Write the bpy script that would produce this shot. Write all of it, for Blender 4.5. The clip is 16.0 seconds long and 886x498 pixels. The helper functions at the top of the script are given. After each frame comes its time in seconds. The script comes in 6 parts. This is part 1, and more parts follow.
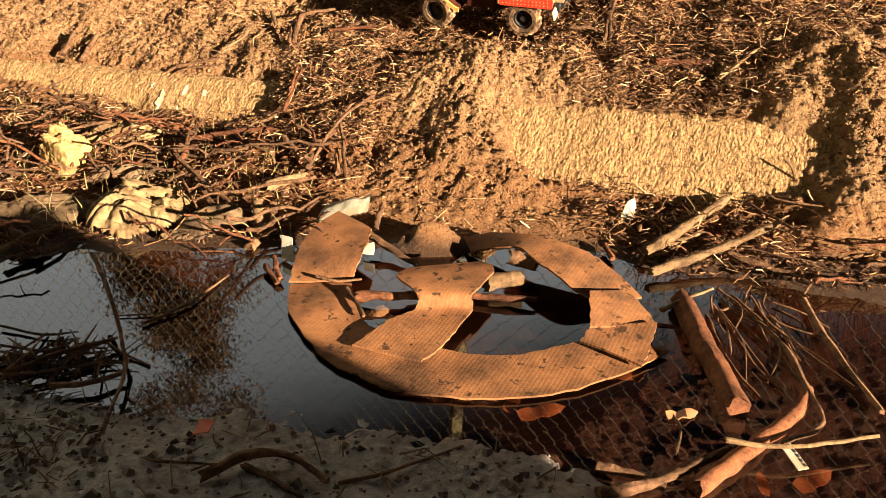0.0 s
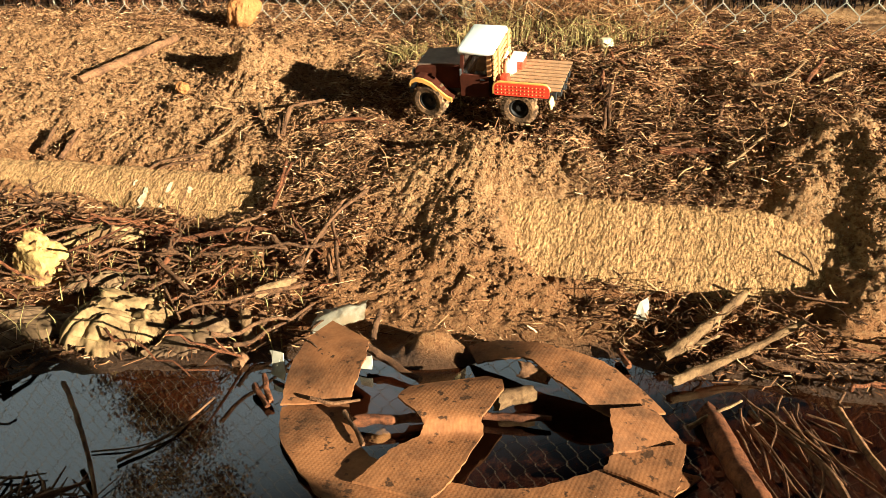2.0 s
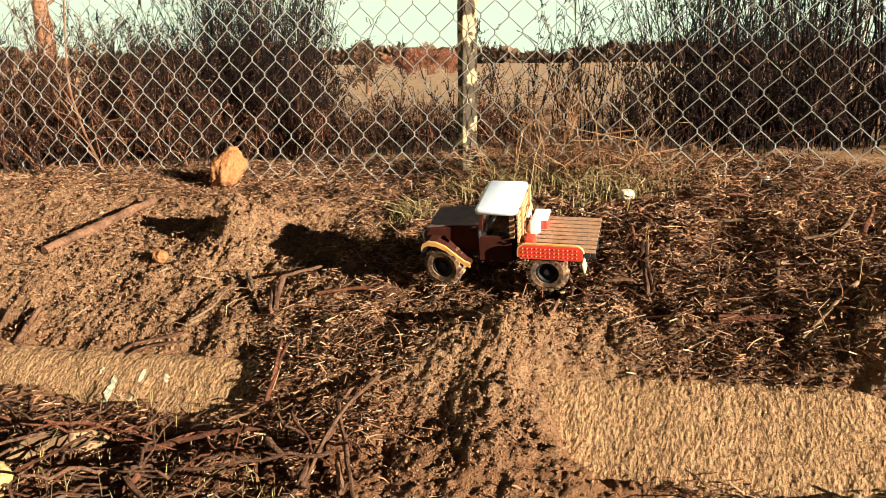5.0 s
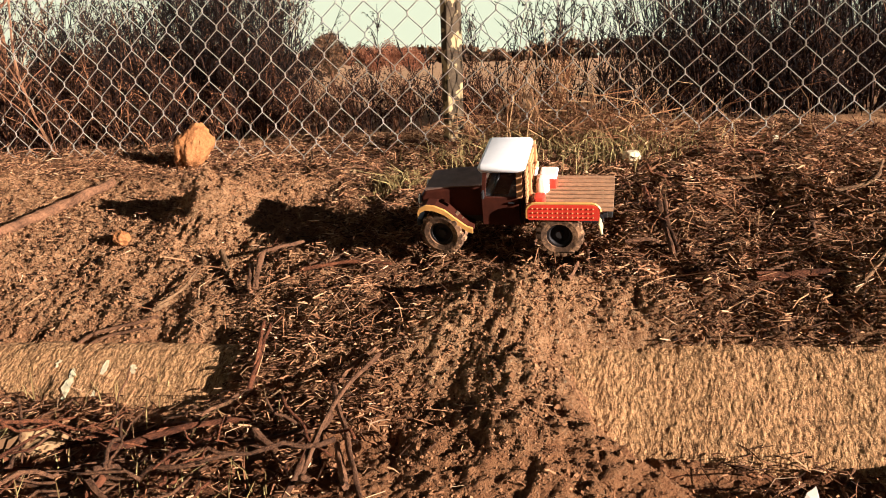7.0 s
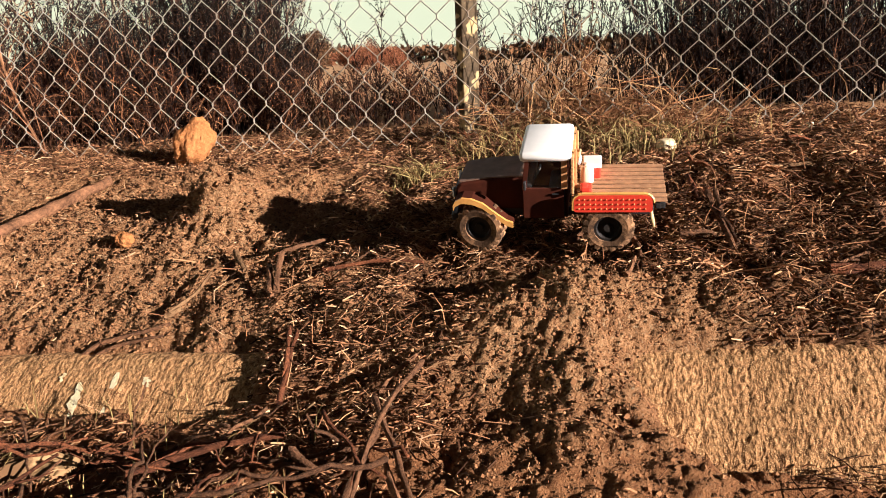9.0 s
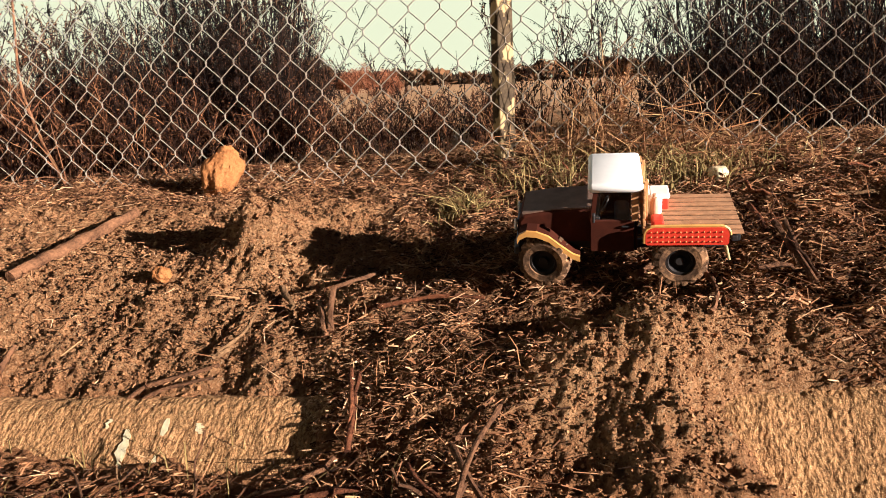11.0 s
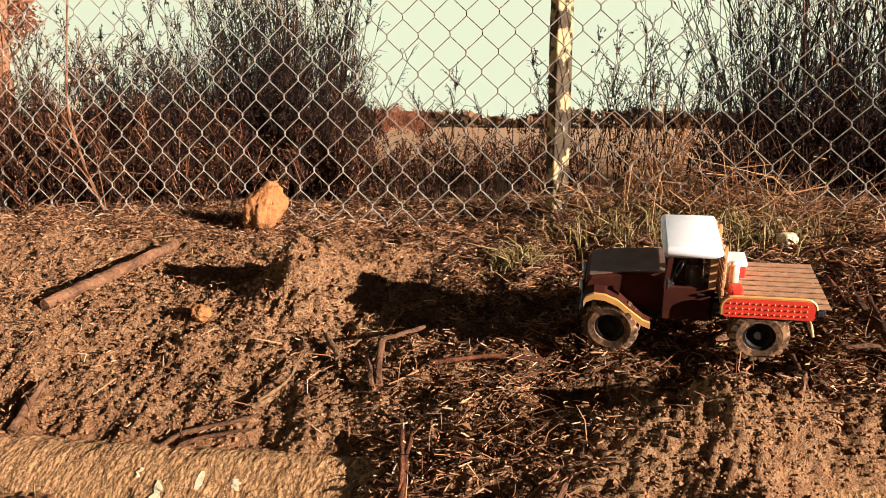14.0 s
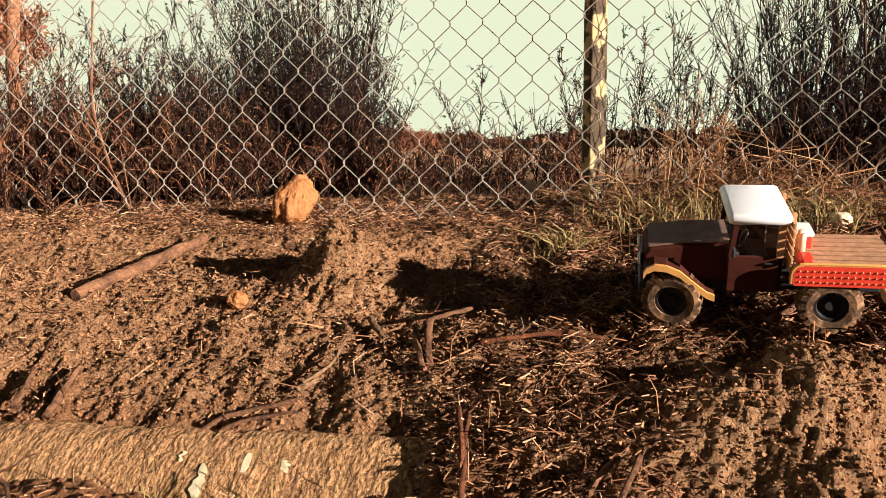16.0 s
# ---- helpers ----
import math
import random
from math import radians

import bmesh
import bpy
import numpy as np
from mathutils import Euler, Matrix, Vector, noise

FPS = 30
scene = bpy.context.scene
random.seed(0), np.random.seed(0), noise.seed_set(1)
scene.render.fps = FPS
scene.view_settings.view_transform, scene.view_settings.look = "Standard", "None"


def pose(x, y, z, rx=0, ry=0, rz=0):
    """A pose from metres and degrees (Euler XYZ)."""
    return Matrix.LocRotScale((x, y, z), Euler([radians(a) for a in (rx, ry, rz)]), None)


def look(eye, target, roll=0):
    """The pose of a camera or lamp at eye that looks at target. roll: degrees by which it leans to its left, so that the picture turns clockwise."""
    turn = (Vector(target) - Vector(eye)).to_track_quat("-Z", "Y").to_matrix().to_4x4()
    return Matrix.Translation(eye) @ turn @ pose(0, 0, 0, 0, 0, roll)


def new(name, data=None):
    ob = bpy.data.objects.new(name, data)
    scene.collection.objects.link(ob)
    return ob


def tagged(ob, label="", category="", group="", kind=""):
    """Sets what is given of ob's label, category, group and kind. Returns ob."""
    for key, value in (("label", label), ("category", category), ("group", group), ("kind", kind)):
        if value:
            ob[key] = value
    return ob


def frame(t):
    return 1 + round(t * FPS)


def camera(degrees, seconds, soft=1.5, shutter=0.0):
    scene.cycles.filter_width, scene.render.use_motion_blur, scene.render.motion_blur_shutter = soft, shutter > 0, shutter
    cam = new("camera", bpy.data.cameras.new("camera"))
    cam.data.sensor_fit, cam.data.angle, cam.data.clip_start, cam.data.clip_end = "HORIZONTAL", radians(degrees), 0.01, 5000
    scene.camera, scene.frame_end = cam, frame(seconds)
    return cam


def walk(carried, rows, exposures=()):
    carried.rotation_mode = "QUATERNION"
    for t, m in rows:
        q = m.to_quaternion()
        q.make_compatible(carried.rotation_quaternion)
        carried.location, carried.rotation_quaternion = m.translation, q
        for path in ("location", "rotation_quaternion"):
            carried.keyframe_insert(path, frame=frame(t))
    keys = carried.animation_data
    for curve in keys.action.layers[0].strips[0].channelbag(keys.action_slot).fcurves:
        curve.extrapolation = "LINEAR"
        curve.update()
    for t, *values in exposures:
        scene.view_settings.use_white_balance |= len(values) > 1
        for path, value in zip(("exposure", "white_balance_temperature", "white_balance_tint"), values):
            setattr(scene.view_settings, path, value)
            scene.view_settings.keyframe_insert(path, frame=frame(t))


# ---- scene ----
cam = camera(58.6, 16.0, soft=0.75)
METRES, EYE, TILT, LEAN, TURN = 0.80, 0.485, -28.5, -1.5, 0.0
ROWS = [
    (0.0, 0.0, 0.0, 0.0, 0.0, 0.0, -0.0),
    (0.5, 0.0007, 0.0084, 0.0113, -0.05, 0.71, 0.33),
    (1.0, -0.0018, 0.0269, 0.0239, -0.23, 1.78, 0.76),
    (1.5, -0.0094, 0.0537, 0.0429, -0.53, 3.28, 1.17),
    (2.0, -0.0201, 0.0803, 0.0638, -0.82, 4.9, 1.4),
    (2.5, -0.0293, 0.1034, 0.0867, -1.08, 6.58, 1.51),
    (3.0, -0.0388, 0.1288, 0.1139, -1.33, 8.43, 1.57),
    (3.5, -0.0513, 0.1586, 0.1416, -1.49, 10.48, 1.74),
    (4.0, -0.0669, 0.2028, 0.1647, -1.64, 12.59, 2.16),
    (6.5, -0.1313, 0.4166, 0.1487, -3.69, 15.5, 5.64),
    (7.0, -0.1448, 0.4559, 0.1582, -4.15, 14.84, 5.95),
    (7.5, -0.1624, 0.4843, 0.1728, -4.49, 14.44, 6.19),
    (8.0, -0.1758, 0.513, 0.1865, -4.74, 14.37, 6.4),
    (8.5, -0.1934, 0.5383, 0.1897, -4.96, 14.48, 6.72),
    (9.0, -0.2201, 0.5611, 0.189, -5.16, 14.7, 7.14),
    (11.5, -0.327, 0.6272, 0.249, -5.82, 16.78, 7.64),
    (12.0, -0.3313, 0.6365, 0.2614, -5.83, 17.33, 6.96),
    (12.5, -0.3402, 0.6416, 0.2641, -5.81, 17.82, 6.19),
    (13.0, -0.3476, 0.6455, 0.2672, -5.71, 18.29, 5.4),
    (13.5, -0.3561, 0.6571, 0.2747, -5.53, 18.73, 4.67),
    (14.0, -0.3662, 0.6775, 0.2786, -5.31, 19.25, 4.09),
    (14.5, -0.381, 0.7045, 0.2682, -5.09, 19.76, 3.8),
    (15.0, -0.3949, 0.7262, 0.2517, -4.91, 20.26, 3.84),
    (15.5, -0.4074, 0.7411, 0.2409, -4.76, 20.64, 4.11),
    (16.0, -0.4238, 0.7477, 0.2359, -4.57, 20.88, 4.49),
]
walk(cam, [(t, pose(0, 0, EYE, TILT, LEAN, TURN) @ pose(METRES * x, METRES * y, METRES * z, 90 + pitch, roll, yaw)) for t, x, y, z, yaw, pitch, roll in ROWS],
     exposures=[(0.0, 2.44, 5500, -3), (2.0, 2.24, 5060, -12), (4.0, 1.98, 4590, -10), (7.0, 1.65, 4960, 11), (9.0, 1.65, 4960, 10), (12.0, 1.65, 5000, 10), (16.0, 1.61, 4990, 9)])

# ---- light: low evening sun from the right, pale sky ----
SUN_DIR = Vector((0.777, -0.63, 0.0)).normalized()
SUN_ELEV = 14.0
HAZE = 41.5
world = bpy.data.worlds.new("evening_sky")
scene.world = world
world.use_nodes = True
wn = world.node_tree
bg = wn.nodes["Background"]
sky = wn.nodes.new("ShaderNodeTexSky")
sky.sky_type, sky.sun_disc = "NISHITA", False
sky.sun_elevation = radians(SUN_ELEV)
sky.sun_rotation = math.atan2(SUN_DIR.x, SUN_DIR.y)
sky.dust_density, sky.air_density, sky.ozone_density = 3.0, 0.18, 0.0
bg.inputs[1].default_value = 0.0078
# pale evening haze that thins out upwards
tc = wn.nodes.new("ShaderNodeTexCoord")
hz = wn.nodes.new("ShaderNodeMapRange")
hz.interpolation_type = "SMOOTHERSTEP"
hz.inputs["From Min"].default_value, hz.inputs["From Max"].default_value = 0.32, 0.07
hm = wn.nodes.new("ShaderNodeMix")
hm.data_type = "RGBA"
# the haze stands higher on the side away from the sun
hd = wn.nodes.new("ShaderNodeVectorMath")
hd.operation = "DOT_PRODUCT"
hd.inputs[1].default_value = (0.30, -0.50, 1.0)
wn.links.new(tc.outputs["Generated"], hd.inputs[0])
wn.links.new(hd.outputs["Value"], hz.inputs["Value"])
sp = wn.nodes.new("ShaderNodeSeparateXYZ")
ht = wn.nodes.new("ShaderNodeMapRange")
ht.inputs["From Min"].default_value, ht.inputs["From Max"].default_value = 0.24, 0.46
hc = wn.nodes.new("ShaderNodeMix")
hc.data_type = "RGBA"
hc.inputs[6].default_value = (HAZE * 1.0, HAZE * 0.885, HAZE * 0.47, 1)
hc.inputs[7].default_value = (HAZE * 0.95, HAZE * 0.83, HAZE * 0.74, 1)
wn.links.new(tc.outputs["Generated"], sp.inputs[0])
wn.links.new(sp.outputs[2], ht.inputs["Value"])
wn.links.new(ht.outputs[0], hc.inputs[0])
wn.links.new(hc.outputs[2], hm.inputs[7])
wn.links.new(hz.outputs[0], hm.inputs[0])
dim = wn.nodes.new("ShaderNodeMix")
dim.data_type, dim.blend_type = "RGBA", "MULTIPLY"
dim.inputs[0].default_value, dim.inputs[7].default_value = 1.0, (0.36, 0.36, 0.36, 1)
wn.links.new(sky.outputs[0], dim.inputs[6])
wn.links.new(dim.outputs[2], hm.inputs[6])
wn.links.new(hm.outputs[2], bg.inputs[0])
sun = new("sun", bpy.data.lights.new("sun", "SUN"))
sun.data.energy, sun.data.angle, sun.data.color = 5.35, radians(0.6), (1.0, 0.755, 0.55)
sun.matrix_world = look((0, 0, 3), Vector((0, 0, 3)) - (SUN_DIR * math.cos(radians(SUN_ELEV)) + Vector((0, 0, math.sin(radians(SUN_ELEV))))))

# ---- terrain begin ----
CU, SU = 0.944, 0.330          # the fence, the kerb and the bank run along u = CU x - SU y; v = SU x + CU y goes away from the camera


def gnoise(x, y, seed=0):
    """Gradient noise on arrays, about -0.7 to 0.7."""
    x, y = np.asarray(x, float), np.asarray(y, float)
    xi, yi = np.floor(x).astype(np.int64), np.floor(y).astype(np.int64)
    fx, fy = x - xi, y - yi

    def corner(i, j):
        h = (i * 374761393 + j * 668265263 + seed * 974634777) & 0xFFFFFFFF
        h = ((h ^ (h >> 13)) * 1274126177) & 0xFFFFFFFF
        a = ((h ^ (h >> 16)) & 0xFFFF) / 65536.0 * 2 * np.pi
        return np.cos(a) * (x - i) + np.sin(a) * (y - j)
    sx, sy = fx * fx * (3 - 2 * fx), fy * fy * (3 - 2 * fy)
    top = corner(xi, yi) * (1 - sx) + corner(xi + 1, yi) * sx
    low = corner(xi, yi + 1) * (1 - sx) + corner(xi + 1, yi + 1) * sx
    return top * (1 - sy) + low * sy


def smooth(a, b, x):
    t = np.clip((np.asarray(x, float) - a) / (b - a), 0, 1)
    return t * t * (3 - 2 * t)


def bump(x, y, cx, cy, rx, ry, turn=0.0):
    c, s = math.cos(radians(turn)), math.sin(radians(turn))
    dx, dy = x - cx, y - cy
    return np.exp(-((c * dx + s * dy) / rx) ** 2 - ((-s * dx + c * dy) / ry) ** 2)


def water_near(x):
    return np.interp(x, [-1.5, -0.41, -0.24, -0.08, 0.045, 0.116, 0.15, 0.34, 0.8], [0.58, 0.594, 0.581, 0.541, 0.523, 0.498, 0.472, 0.22, 0.10])


def water_far(x):
    return np.interp(x, [-1.5, -0.70, -0.52, -0.44, -0.34, -0.2, 0.0, 0.22, 0.275, 0.37, 0.43, 0.53, 0.8, 1.0], [0.60, 0.78, 0.826, 0.873, 0.888, 0.89, 0.90, 0.90, 0.86, 0.835, 0.815, 0.775, 0.70, 0.60])


def kerb_top(u):
    return 0.098 + 0.05 * (u + 0.24)


def kerb_shown(u):
    return np.maximum(smooth(-0.66, -0.74, u), smooth(-0.31, -0.22, u) * smooth(0.215, 0.145, u))


def height(x, y, fine=True):
    """The ground's height on arrays."""
    x, y = np.asarray(x, float), np.asarray(y, float)
    u, v = CU * x - SU * y, SU * x + CU * y
    wob = 0.012 * gnoise(x * 14, y * 14, 3) + 0.02 * gnoise(x * 5, y * 5, 4)
    yn, yf = water_near(x) + wob, water_far(x) + wob
    # the bed of the puddle and both its banks
    left = smooth(-0.3, -0.9, u)
    bed = -0.035 * smooth(0, 0.09, y - yn) * smooth(0, 0.09, yf - y)
    yk = (1.06 - SU * x) / CU
    t = np.clip((y - yf) / np.maximum(yk - yf, 0.05), 0, 1)
    z = bed + (0.036 - 0.018 * left) * t ** 1.2 + np.clip((yn - y) * 0.22, 0, 0.05)
    # the slope behind the kerb up to the fence, then level land
    up = np.interp(v, [1.06, 1.10, 1.18, 1.29, 1.354, 1.43, 1.50, 1.67, 1.87, 2.4, 6.0, 30.0, 400.0],
                   [0.0, 0.010, 0.062, 0.118, 0.134, 0.154, 0.170, 0.197, 0.215, 0.222, 0.20, 0.12, 0.3])
    z = z + up + np.where(v > 1.06, 0.05 * np.clip(u + 0.24, -0.9, 0.5) * smooth(1.0, 1.18, v) * smooth(2.05, 1.5, v), 0)
    # the kerb is bare in two stretches, and buried by earth elsewhere
    shown = kerb_shown(u - 0.6 * (1.13 - v) * smooth(-0.5, -0.4, u) * smooth(0.05, -0.05, u) + 0.05 * gnoise(x * 13, y * 13, 51))
    near_kerb = smooth(1.0, 1.07, v) * smooth(1.23, 1.19, v)
    z = z - (0.030 + 0.018 * smooth(1.175, 1.15, v)) * shown * near_kerb * smooth(1.21, 1.16, v + 0.012 * gnoise(u * 22, v * 22, 52)) + 0.016 * (1 - shown) * smooth(0.98, 1.10, v) * smooth(1.34, 1.2, v)
    z = np.where(t > 0.6, np.maximum(z, 0.018 * smooth(0.85, 1.0, t)), z)
    # heaps of earth
    z = z + 0.043 * bump(x, y, 0.10, 1.258, 0.15, 0.050, -12) - 0.064 * bump(x, y, -0.020, 1.378, 0.065, 0.036, -19) - 0.036 * bump(x, y, 0.058, 1.338, 0.026, 0.018) - 0.020 * bump(x, y, 0.030, 1.290, 0.016, 0.010, -19) + 0.016 * bump(x, y, 0.03, 1.12, 0.10, 0.08)
    z = z + 0.050 * bump(x, y, 0.585, 1.13, 0.12, 0.10) + 0.034 * bump(x, y, 0.50, 0.96, 0.07, 0.05)
    z = z + 0.066 * bump(x, y, -0.345, 1.745, 0.050, 0.080, 35) + 0.026 * bump(x, y, -0.385, 1.735, 0.026, 0.055, 30) + 0.026 * bump(x, y, -0.24, 1.80, 0.10, 0.05) + 0.016 * bump(x, y, -0.42, 1.68, 0.12, 0.10)
    z = z + 0.02 * bump(x, y, -0.75, 1.75, 0.2, 0.12) + 0.040 * bump(x, y, -0.005, 0.895, 0.036, 0.022)
    z = z - 0.019 * bump(x, y, 0.085, 1.395, 0.13, 0.050, -19)
    if fine:
        # crumbs and ruts, flat under the water and on the near mud
        land = np.clip(np.where(y > 0.75, smooth(0.0, 0.022, z), smooth(0.0, 0.05, z)) * smooth(12, 3, np.abs(y)), np.where(y > 0.75, 0.12, 0.60), 1)
        near = smooth(3.5, 2.2, y)
        n1 = gnoise(x * 11, y * 11, 11)
        n2 = gnoise(x * 31, y * 31, 12)
        n3 = gnoise(x * 75, y * 75, 13)
        n4 = gnoise(x * 150, y * 150, 14)
        cl = np.maximum(n2 + 0.15, 0) ** 1.2
        pile = np.clip(bump(x, y, 0.08, 1.2, 0.16, 0.13) + bump(x, y, 0.60, 1.05, 0.16, 0.14) + 0.5 * smooth(-0.5, -0.75, u) * smooth(1.2, 1.3, v) + bump(x, y, -0.32, 1.76, 0.09, 0.10), 0, 1)
        litter = smooth(1.20, 1.28, v) * smooth(-0.85, -0.6, u)
        hollow = np.maximum(gnoise(x * 10, y * 13, 18) - 0.10, 0) + 0.6 * np.maximum(gnoise(x * 23, y * 27, 19) - 0.12, 0)
        z = z - near * litter * 0.055 * hollow * (1 - np.clip(bump(x, y, 0.10, 1.25, 0.16, 0.08), 0, 0.8))
        z = z + near * litter * 0.016 * gnoise(x * 25, y * 29, 27) * (1 - np.clip(1.2 * bump(x, y, 0.083, 1.451, 0.14, 0.10), 0, 1))
        pits = np.maximum(gnoise(x * 48, y * 48, 16) - 0.12, 0)
        z = z + land * near * (0.012 * n1 + 0.010 * gnoise(x * 19, y * 19, 17) + 0.004 * cl + 0.006 * n3 + 0.005 * n4 - 0.007 * pits + pile * (0.004 * np.abs(n3) + 0.006 * np.abs(n4) - 0.009 * pits))
        z = z + (0.020 * gnoise(x * 34, y * 34, 20) + 0.010 * np.abs(gnoise(x * 70, y * 70, 26))) * np.clip(1.3 * bump(x, y, -0.365, 1.735, 0.06, 0.085, 30), 0, 1)
        z = z + 0.05 * gnoise(x * 0.4, y * 0.4, 15) * smooth(3, 8, np.abs(y))
    return z
# ---- terrain end ----


def ground_z(x, y):
    return float(height(np.array([x]), np.array([y]))[0])


def ground_z_coarse(x, y):
    return float(height(np.array([x]), np.array([y]), False)[0])


# ---- materials ----
def material(name, rough=0.85, metal=0.0):
    m = bpy.data.materials.new(name)
    m.use_nodes = True
    b = m.node_tree.nodes["Principled BSDF"]
    b.inputs["Roughness"].default_value, b.inputs["Metallic"].default_value = rough, metal
    if rough >= 0.8:
        b.inputs["Specular IOR Level"].default_value = 0.12
    return m, m.node_tree, b


def node(tree, kind, **values):
    n = tree.nodes.new(kind)
    for k, v in values.items():
        n.inputs[k.replace("_", " ")].default_value = v
    return n


def coords(tree, scale=1.0, stretch=(1, 1, 1)):
    c = tree.nodes.new("ShaderNodeTexCoord")
    mp = tree.nodes.new("ShaderNodeMapping")
    mp.inputs["Scale"].default_value = [scale * s for s in stretch]
    tree.links.new(c.outputs["Object"], mp.inputs["Vector"])
    return mp.outputs[0]


def noise_tex(tree, vec, scale, detail=4.0, rough=0.6):
    n = node(tree, "ShaderNodeTexNoise", Scale=scale, Detail=detail, Roughness=rough)
    tree.links.new(vec, n.inputs["Vector"])
    return n.outputs["Fac"]


def ramp(tree, fac, stops):
    r = tree.nodes.new("ShaderNodeValToRGB")
    els = r.color_ramp.elements
    while len(els) < len(stops):
        els.new(0.5)
    for e, (p, c) in zip(els, stops):
        e.position, e.color = p, (*c, 1)
    tree.links.new(fac, r.inputs[0])
    return r.outputs[0]


def mix(tree, fac, a, b, kind="MIX"):
    m = tree.nodes.new("ShaderNodeMix")
    m.data_type, m.blend_type = "RGBA", kind
    for val, sock in ((fac, m.inputs[0]), (a, m.inputs[6]), (b, m.inputs[7])):
        if isinstance(val, (int, float)):
            sock.default_value = val
        elif isinstance(val, tuple):
            sock.default_value = (*val, 1)
        else:
            tree.links.new(val, sock)
    return m.outputs[2]


def bumpy(tree, b, fac, strength, dist):
    n = node(tree, "ShaderNodeBump", Strength=strength, Distance=dist)
    tree.links.new(fac, n.inputs["Height"])
    tree.links.new(n.outputs[0], b.inputs["Normal"])


def earthy(name, dark, mid, light, scale=1.0, rough=0.95, depth=0.004, strength=0.6):
    m, t, b = material(name, rough)
    v = coords(t)
    big = noise_tex(t, v, 7 * scale, 5)
    fine_n = noise_tex(t, v, 120 * scale, 6, 0.7)
    col = mix(t, 0.5, ramp(t, big, [(0.3, dark), (0.5, mid), (0.7, light)]), ramp(t, fine_n, [(0.32, dark), (0.5, mid), (0.68, light)]))
    t.links.new(col, b.inputs["Base Color"])
    bumpy(t, b, fine_n, strength, depth)
    return m


def plain(name, colour, rough=0.6, metal=0.0, vary=0.25, scale=60.0, depth=0.0006, dirt=None):
    m, t, b = material(name, rough, metal)
    v = coords(t)
    n = noise_tex(t, v, scale, 5, 0.65)
    lo, hi = tuple(c * (1 - vary) for c in colour), tuple(min(1, c * (1 + vary)) for c in colour)
    col = ramp(t, n, [(0.3, lo), (0.7, hi)])
    if dirt:
        d = noise_tex(t, v, scale * 0.35, 6, 0.7)
        col = mix(t, ramp(t, d, [(0.46, (0, 0, 0)), (0.60, (1, 1, 1))]), col, dirt)
    t.links.new(col, b.inputs["Base Color"])
    bumpy(t, b, n, 0.4, depth)
    return m


def island(name, stops, rough=0.9, translucent=0.0):
    """A colour by piece: straw, twigs, chips, crumbs."""
    m, t, b = material(name, rough)
    g = t.nodes.new("ShaderNodeNewGeometry")
    col = ramp(t, g.outputs["Random Per Island"], stops)
    n = noise_tex(t, coords(t), 260, 3)
    col = mix(t, 0.35, col, ramp(t, n, [(0.3, (0.05, 0.03, 0.02)), (0.7, (0.5, 0.4, 0.28))]), "OVERLAY")
    t.links.new(col, b.inputs["Base Color"])
    return m


def bark(name, dark, light, scale=1.0):
    m, t, b = material(name, 0.85)
    o = t.nodes.new("ShaderNodeObjectInfo")
    v = coords(t)
    n = noise_tex(t, v, 170 * scale, 6, 0.75)
    big = noise_tex(t, v, 22 * scale, 4)
    col = mix(t, 0.5, ramp(t, n, [(0.40, dark), (0.60, light)]), ramp(t, big, [(0.40, dark), (0.58, light)]))
    col = mix(t, o.outputs["Random"], col, mix(t, 0.6, col, dark))
    t.links.new(col, b.inputs["Base Color"])
    bumpy(t, b, n, 0.9, 0.004)
    return m


